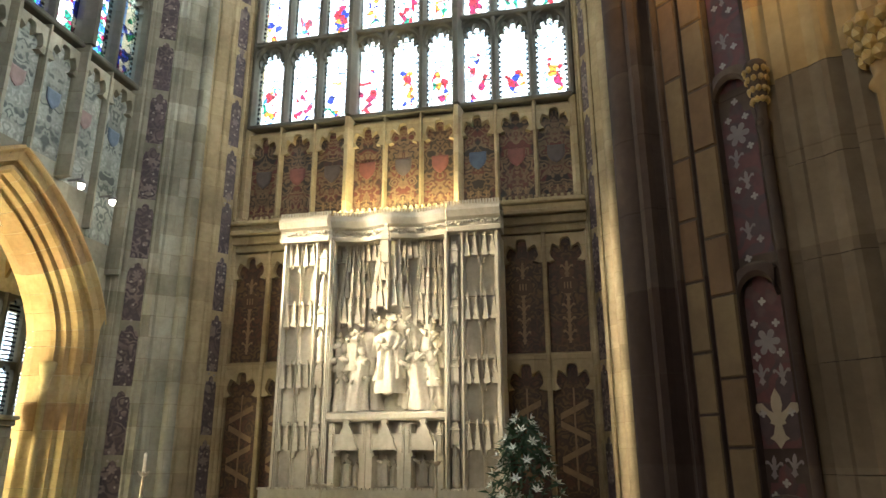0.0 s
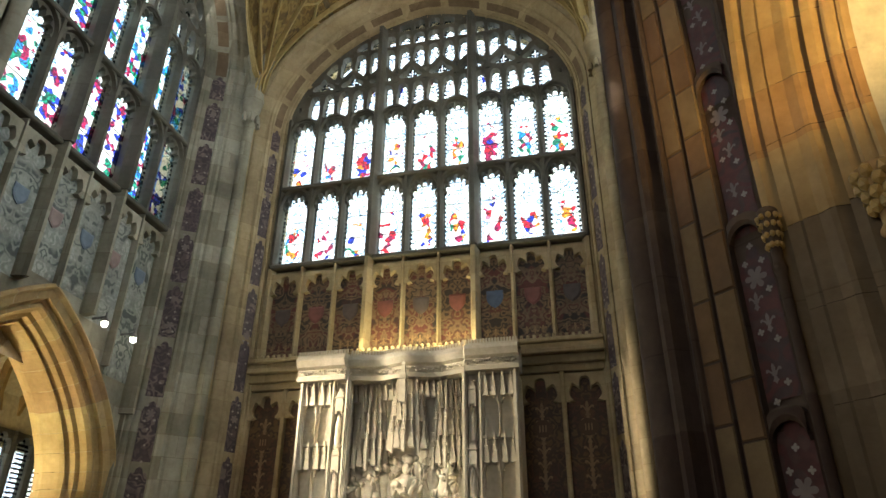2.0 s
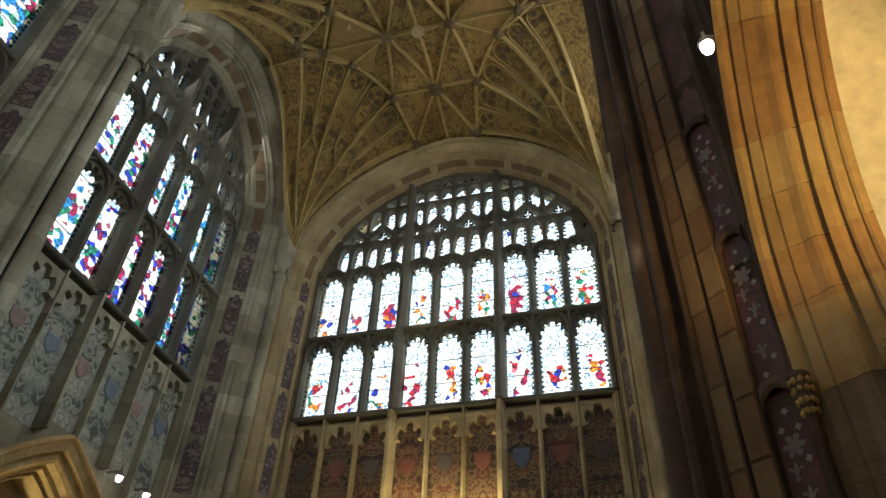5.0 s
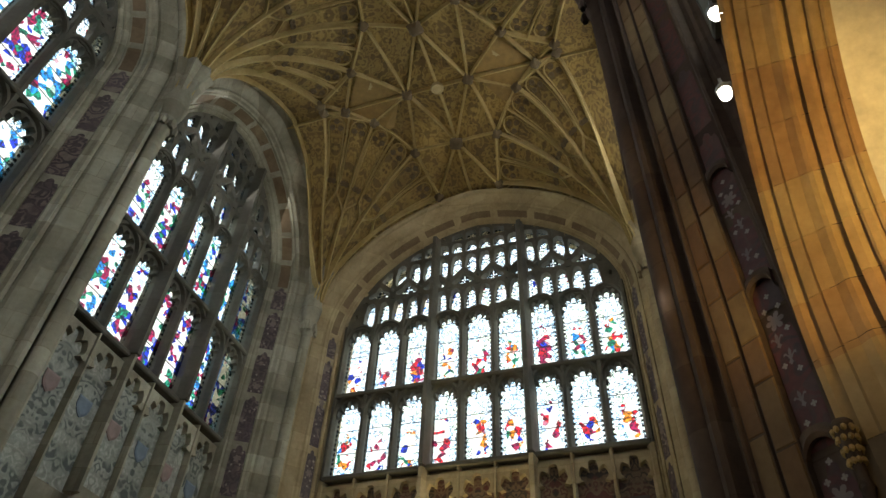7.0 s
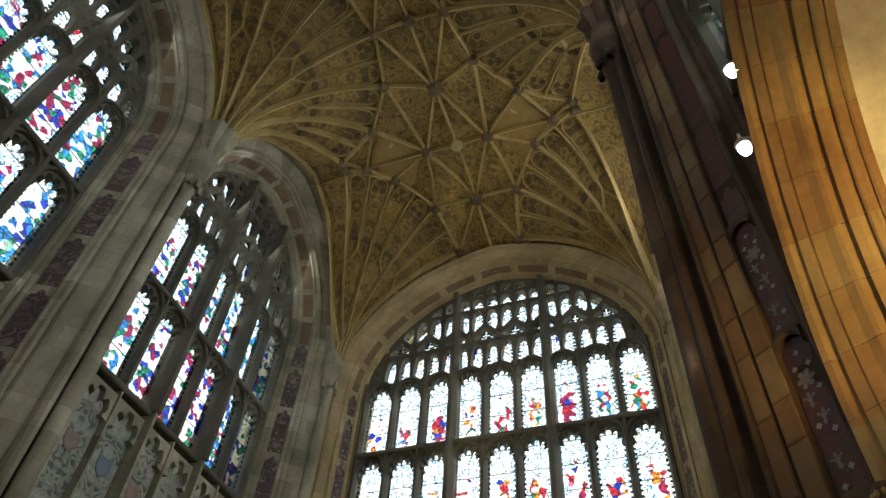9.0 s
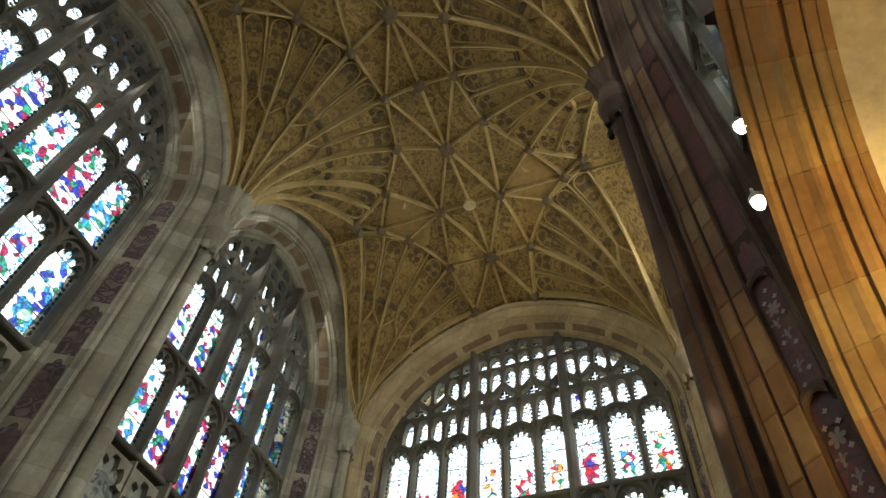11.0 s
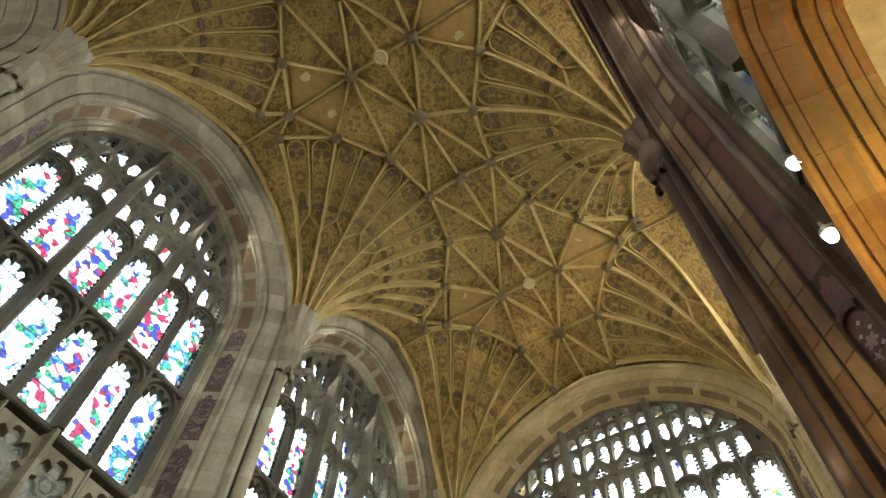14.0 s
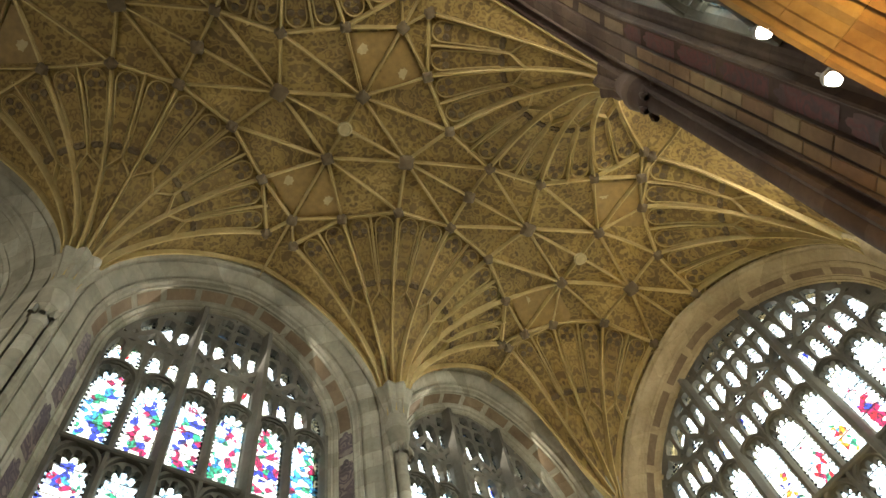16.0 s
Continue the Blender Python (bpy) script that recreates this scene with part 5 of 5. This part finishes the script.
# three canopies over the relief: tiers of gables between pinnacles about a stepped, bowed front
for x0, half, low, y0 in ((-0.59, 0.27, 3.44, -0.60), (0.0, 0.28, 3.66, -0.70), (0.59, 0.27, 3.44, -0.60)):
    bm = bmesh.new()
    rows = []
    for z, q in ((low + 0.1, 0.3), (low + 0.16, 0.75), (low + 0.42, 0.8), (low + 0.44, 0.66), (low + 0.82, 0.66), (low + 0.84, 0.55), (4.78, 0.55)):
        rows.append([(x0 + half * q * math.sin(t), y0 + 0.2 - 0.2 * q * math.cos(t), z) for t in (math.pi * (k / 8 - 0.5) for k in range(9))])
    grid_faces(bm, rows)
    rpart("canopy_drum", bm)
    for tier, (dz, h, q, n) in enumerate(((0.0, 0.46, 1.0, 4), (0.4, 0.44, 0.85, 4), (0.8, 0.4, 0.72, 4))):
        z = low + dz
        for k in range(n):
            t = math.pi * ((k + 0.5) / n - 0.5)
            if z + 0.44 < 4.9:
                bm = bmesh.new()
                spirelet(bm, x0 + half * q * math.sin(t), y0 + 0.2 - 0.26 * q * math.cos(t), z + 0.02, 2 * half * q / n * 0.72, 0.42)
                rpart("gablet", bm)
        for k in range(n + 1):
            t = math.pi * (k / n - 0.5)
            h2 = min(h + 0.1, 4.9 - z)
            bm = bmesh.new()
            pinnacle(bm, x0 + half * q * math.sin(t), y0 + 0.18 - 0.27 * q * math.cos(t), z - 0.05, 0.042 - 0.005 * tier, h2)
            rpart("pinnacle", bm)
bm = bmesh.new()
pinnacle(bm, 0.0, -0.88, 4.3, 0.09, 0.62)
rpart("finial", bm)
for k in range(19):
    bm = bmesh.new()
    x = -0.86 + 0.0955 * k
    spirelet(bm, x, -0.52, 4.44, 0.085, 0.3)
    rpart("panel_tracery", bm)
# bowed cornice with cresting
def bow(x):
    if abs(x) > 0.9:
        return -0.86
    return -0.72 - 0.05 * math.cos(math.pi * x / 0.45)


bm = bmesh.new()
stations = [-1.72, -0.93, -0.9] + [-0.9 + 0.05 * k for k in range(1, 36)] + [0.9, 0.93, 1.72]
prof = [(0.35, 4.72), (0.0, 4.72), (-0.02, 4.78), (0.02, 4.8), (0.02, 4.9), (-0.05, 4.93), (-0.09, 5.02), (-0.08, 5.07), (-0.04, 5.08), (-0.04, 5.12), (0.35, 5.12)]
grid_faces(bm, [[(x, min(bow(x) + d, -0.03), z) for d, z in prof] for x in stations], close_v=True)
rpart("cornice", bm)
bm = new_box((-0.014, -0.012, 0), (0.014, 0.012, 0.06))
crest2 = mesh_of("cresting", bm, M_WHITE)
for k in range(78):
    x = -1.7 + 3.4 * k / 77
    shared("cresting", crest2, RER, Matrix.Translation((x, bow(x) - 0.03 + 0.02, 5.12 - 0.95)))
bm = bmesh.new()
rg = random.Random(8)
for k in range(90):
    x = -1.68 + 3.36 * k / 89
    bmesh.ops.create_icosphere(bm, subdivisions=1, radius=rg.uniform(0.016, 0.03), matrix=Matrix.Translation((x, bow(x) + 0.0, 4.85 + rg.uniform(-0.03, 0.03))))
tagged(rpart("carved_frieze", bm), kind="stuff")


def robed(bm, x, y, z, h, w, lean=0.0, folds=7, seed=0):
    """A draped standing form with a rounded head."""
    rg2 = random.Random(seed)
    ph = rg2.random() * 6
    rows = []
    for t, q in ((0.0, 1.0), (0.06, 1.08), (0.2, 0.95), (0.35, 0.88), (0.5, 0.82), (0.62, 0.9), (0.74, 0.98), (0.8, 0.75), (0.84, 0.38), (0.87, 0.3)):
        rows.append([(x + lean * t * h + w * q * (1 + 0.2 * math.sin(folds * a + ph + 2 * t) + 0.06 * math.sin(2.0 * folds * a + 5 * t)) * math.cos(a), y + 0.65 * w * q * (1 + 0.2 * math.sin(folds * a + ph + 2 * t) + 0.06 * math.sin(2.0 * folds * a + 5 * t)) * math.sin(a), z + h * t) for a in (2 * math.pi * k / 18 for k in range(18))])
    grid_faces(bm, rows, close_v=True)
    bmesh.ops.create_uvsphere(bm, u_segments=10, v_segments=7, radius=0.075 * h, matrix=Matrix.Translation((x + lean * 0.94 * h, y - 0.02, z + 0.93 * h)) @ Matrix.Diagonal((0.85, 0.9, 1.1, 1)))
    for s in (-1, 1):              # sleeves
        p0 = Vector((x + lean * 0.7 * h + s * w * 0.8, y - 0.04, z + 0.74 * h))
        p1 = p0 + Vector((rg2.uniform(-0.5, 0.9) * s * w * 1.3, -0.1, rg2.uniform(-0.18, 0.16) * h))
        d = (p1 - p0)
        bmesh.ops.create_cone(bm, cap_ends=True, segments=8, radius1=0.06 * h, radius2=0.035 * h, depth=d.length, matrix=Matrix.Translation((p0 + p1) / 2) @ d.to_track_quat("Z", "Y").to_matrix().to_4x4())


bm = bmesh.new()
for k, (x, y, z, h, w, lean) in enumerate(((-0.74, -0.55, 2.18, 1.05, 0.13, 0.05), (-0.52, -0.62, 2.18, 0.98, 0.15, 0.12), (-0.62, -0.5, 2.6, 0.9, 0.12, 0.0), (-0.36, -0.5, 2.7, 0.85, 0.12, 0.05),
        (0.02, -0.6, 2.42, 1.12, 0.19, 0.0), (0.5, -0.62, 2.18, 0.86, 0.16, -0.1), (0.74, -0.56, 2.2, 1.05, 0.13, -0.03), (0.62, -0.5, 2.65, 0.88, 0.12, 0.0), (0.34, -0.52, 2.2, 0.7, 0.13, -0.1), (0.4, -0.5, 2.8, 0.8, 0.11, -0.05))):
    robed(bm, x, y, z, h * 0.95, w * 1.05, lean, 5 + k % 4, k)
for k, (x, z) in enumerate(((-0.2, 2.2), (0.2, 2.25), (-0.78, 2.75), (0.78, 2.8), (-0.2, 2.95), (0.24, 3.0), (-0.45, 3.0), (0.55, 3.0), (-0.66, 2.16), (-0.4, 2.2), (0.6, 2.16), (0.42, 2.5), (-0.12, 2.6), (0.16, 2.62), (-0.55, 2.75), (0.7, 2.5))):
    robed(bm, x, -0.49 - 0.012 * k, z, 0.6, 0.1, rng.uniform(-0.2, 0.2), 6, 40 + k)
for k in range(90):
    bmesh.ops.create_icosphere(bm, subdivisions=1, radius=rg.uniform(0.04, 0.09), matrix=Matrix.Translation((rg.uniform(-0.82, 0.82), -0.47, rg.uniform(2.3, 3.6))) @ Matrix.Diagonal((1.3, 0.6, 1, 1)))
rpart("relief", bm, M_WHITE, "carved group of robed standing forms", True)
rpart("relief_ledge", new_box((-0.9, -0.78, 2.04), (0.9, -0.4, 2.16), 0.03))
# three gabled niches under the relief
for x in (-0.56, 0.0, 0.56):
    for dx in (-0.23, 0.23):
        bm = bmesh.new()
        box(bm, (x + dx - 0.045, -0.72, 1.14), (x + dx + 0.045, -0.42, 2.0))
        pinnacle(bm, x + dx, -0.74, 1.6, 0.05, 0.42)
        rpart("niche_pier", bm)
    bm = bmesh.new()
    curve = head_curve(0.18, 1.55, 0.2, 3, 0.2)
    spandrel(bm, curve, -0.2, 0.2, 1.86, 0.5, 0.7)
    for v in bm.verts:
        v.co = (x + v.co.x, -v.co.y, v.co.z)
    gablet(bm, x, -0.74, 1.64, 0.36, 0.44)
    rpart("niche_gable", bm)
    bm = bmesh.new()
    robed(bm, x - 0.06, -0.5, 1.16, 0.42, 0.06, 0.03, 5, int(10 * x) + 20)
    robed(bm, x + 0.09, -0.5, 1.16, 0.36, 0.06, -0.03, 5, int(10 * x) + 30)
    rpart("niche_relief", bm, smooth=True)

# ---- altar and what stands by it ----
M_CLOTH = plain("gold_altar_cloth", (0.55, 0.42, 0.16), 0.8)
ALTAR = empty("altar", Matrix.Translation((0, -1.45, 0)), "broad altar under a gold cloth", "altar")
part("table", new_box((-1.7, -0.45, 0), (1.7, 0.45, 0.9), 0.02), M_CLOTH, ALTAR)
part("tabletop", new_box((-1.78, -0.5, 0.9), (1.78, 0.47, 0.95), 0.01), M_WHITE, ALTAR)
M_BRASS = plain("silver_gilt", (0.55, 0.48, 0.36), 0.3, 0.9)
M_WAX = plain("white_wax", (0.8, 0.76, 0.62), 0.5)


def candlestick(p, base, top, label):
    st = empty("candlestick", Matrix.Translation(p), label, "candlestick", group="candlesticks by the altar")
    bm = bmesh.new()
    n = 40
    rows = []
    for k in range(n + 1):
        z = base * k / n
        r = 0.09 * (1 - k / n) ** 6 + 0.018
        rows.append([(r * (1 + 0.3 * math.cos(2 * a + 26 * z)) * math.cos(a), r * (1 + 0.3 * math.cos(2 * a + 26 * z)) * math.sin(a), z) for a in (2 * math.pi * j / 10 for j in range(10))])
    grid_faces(bm, rows, close_v=True)
    part("stem", bm, M_BRASS, st, smooth=True)
    bm = bmesh.new()
    lathe(bm, [(0.02, base - 0.02), (0.05, base), (0.065, base + 0.03), (0.06, base + 0.04), (0.02, base + 0.03)], (0, 0, 0), 12)
    for k in range(6):
        a = math.pi * k / 3
        bmesh.ops.create_icosphere(bm, subdivisions=1, radius=0.014, matrix=Matrix.Translation((0.07 * math.cos(a), 0.07 * math.sin(a), base + 0.04)))
    part("drip_pan", bm, M_BRASS, st)
    bm = bmesh.new()
    lathe(bm, [(0.02, base + 0.02), (0.02, top - 0.01), (0.012, top), (0.0, top)], (0, 0, 0), 10)
    lathe(bm, [(0.002, top), (0.002, top + 0.015)], (0, 0, 0), 5)
    part("candle", bm, M_WAX, st, "white wax candle, unlit")


candlestick((-2.84, -2.0, 0.0), 1.33, 1.6, "tall twisted standing candlestick with a white candle")
candlestick((0.84, -1.2, 0.95), 0.5, 0.80, "twisted altar candlestick with a white candle")
CR = empty("altar_cross", Matrix.Translation((-0.61, -1.5, 0.95)), "small gilt cross with flared arms on the altar", "cross")
part("stem", new_box((-0.014, -0.01, 0), (0.014, 0.01, 0.42)), M_BRASS, CR)
bm = bmesh.new()
box(bm, (-0.15, -0.012, 0.24), (0.15, 0.012, 0.27))
for x, z in ((-0.15, 0.255), (0.15, 0.255), (0, 0.42)):
    bmesh.ops.create_icosphere(bm, subdivisions=1, radius=0.032, matrix=Matrix.Translation((x, 0, z)))
part("arms", bm, M_BRASS, CR)

FLO = empty("flower_arrangement", Matrix.Translation((2.08, -2.2, 0)), "tall pedestal arrangement of white lilies and green leaves", "flowers")
bm = bmesh.new()
lathe(bm, [(0.2, 0), (0.2, 0.04), (0.04, 0.1), (0.03, 0.7), (0.1, 0.85), (0.16, 0.95), (0.0, 0.95)], (0, 0, 0), 12)
part("pedestal", bm, plain("black_iron", (0.03, 0.03, 0.03), 0.5), FLO)
rg = random.Random(21)
bm = bmesh.new()
for k in range(620):
    f = rg.random() ** 0.8
    z = 0.85 + 1.1 * f
    r = (0.44 * (1 - f) ** 0.75 + 0.05) * math.sqrt(rg.random())
    a = rg.uniform(0, 2 * math.pi)
    ln, w = rg.uniform(0.07, 0.16), rg.uniform(0.012, 0.03)
    m = Matrix.Translation((r * math.cos(a), r * math.sin(a), z)) @ Euler((rg.uniform(-0.9, 0.9), rg.uniform(-0.9, 0.9), a)).to_matrix().to_4x4()
    vs = [bm.verts.new(m @ Vector(q)) for q in ((0, 0, 0), (ln * 0.4, w, 0.01), (ln, 0, -0.02), (ln * 0.4, -w, 0.01))]
    bm.faces.new(vs)
part("foliage", bm, plain("flower_foliage", (0.05, 0.10, 0.05), 0.6), FLO)
M_LILY = plain("white_petals", (0.75, 0.78, 0.7), 0.5)
for k in range(44):
    f = (k + 0.5) / 44
    z = 0.95 + 1.05 * f
    r = 0.42 * (1 - f) ** 0.75 + 0.06
    a = 2.4 * k
    bm = bmesh.new()
    m = Matrix.Translation((r * math.cos(a), r * math.sin(a), z)) @ Euler((rg.uniform(0.6, 1.4), 0, a + math.pi / 2)).to_matrix().to_4x4()
    for j in range(6):
        b = math.pi * j / 3
        c, s2 = math.cos(b), math.sin(b)
        q = rg.uniform(0.06, 0.09)
        pts = [(0, 0, 0), (0.4 * q * c - 0.2 * q * s2, 0.4 * q * s2 + 0.2 * q * c, 0.02), (q * c, q * s2, 0.045), (0.4 * q * c + 0.2 * q * s2, 0.4 * q * s2 - 0.2 * q * c, 0.02)]
        bm.faces.new([bm.verts.new(m @ Vector(v)) for v in pts])
    part("lily", bm, M_LILY, FLO)


# ---- wall floodlights ----
def bulb(nt, b):
    em = node(nt, "ShaderNodeEmission", Color=(1.0, 0.9, 0.72, 1), Strength=14.0)
    nt.links.new(em.outputs[0], nt.nodes["Material Output"].inputs["Surface"])


M_BULB = material("lamp_glass", bulb)
M_METAL = plain("grey_lamp_metal", (0.25, 0.25, 0.24), 0.4, 0.6)
for p, side, label in [(q, -1, "small round floodlight on a bracket, lit") for q in LAMPS_N] + [(q, 1, "small round floodlight on a bracket, lit") for q in LAMPS_S]:
    fl = empty("wall_floodlight", Matrix.Translation(p), label, "lamp", group="wall floodlights")
    bm = bmesh.new()
    lathe(bm, [(0.0, -0.07), (0.034, -0.055), (0.044, -0.02), (0.045, 0.02), (0.0, 0.03)], (0, 0, 0), 12)
    part("bulb", bm, M_BULB, fl, "glowing lamp glass", True)
    bm = bmesh.new()
    lathe(bm, [(0.05, 0.0), (0.058, 0.03), (0.03, 0.08), (0.0, 0.09)], (0, 0, 0.005), 12)
    part("housing", bm, M_METAL, fl)
    bm = bmesh.new()
    a, b = sorted((0.0, side * (0.25 if side < 0 else 0.06)))
    box(bm, (a, -0.01, 0.07), (b, 0.01, 0.1))
    box(bm, (-0.01, -0.01, 0.07), (0.01, 0.01, 0.16))
    part("bracket", bm, M_METAL, fl)
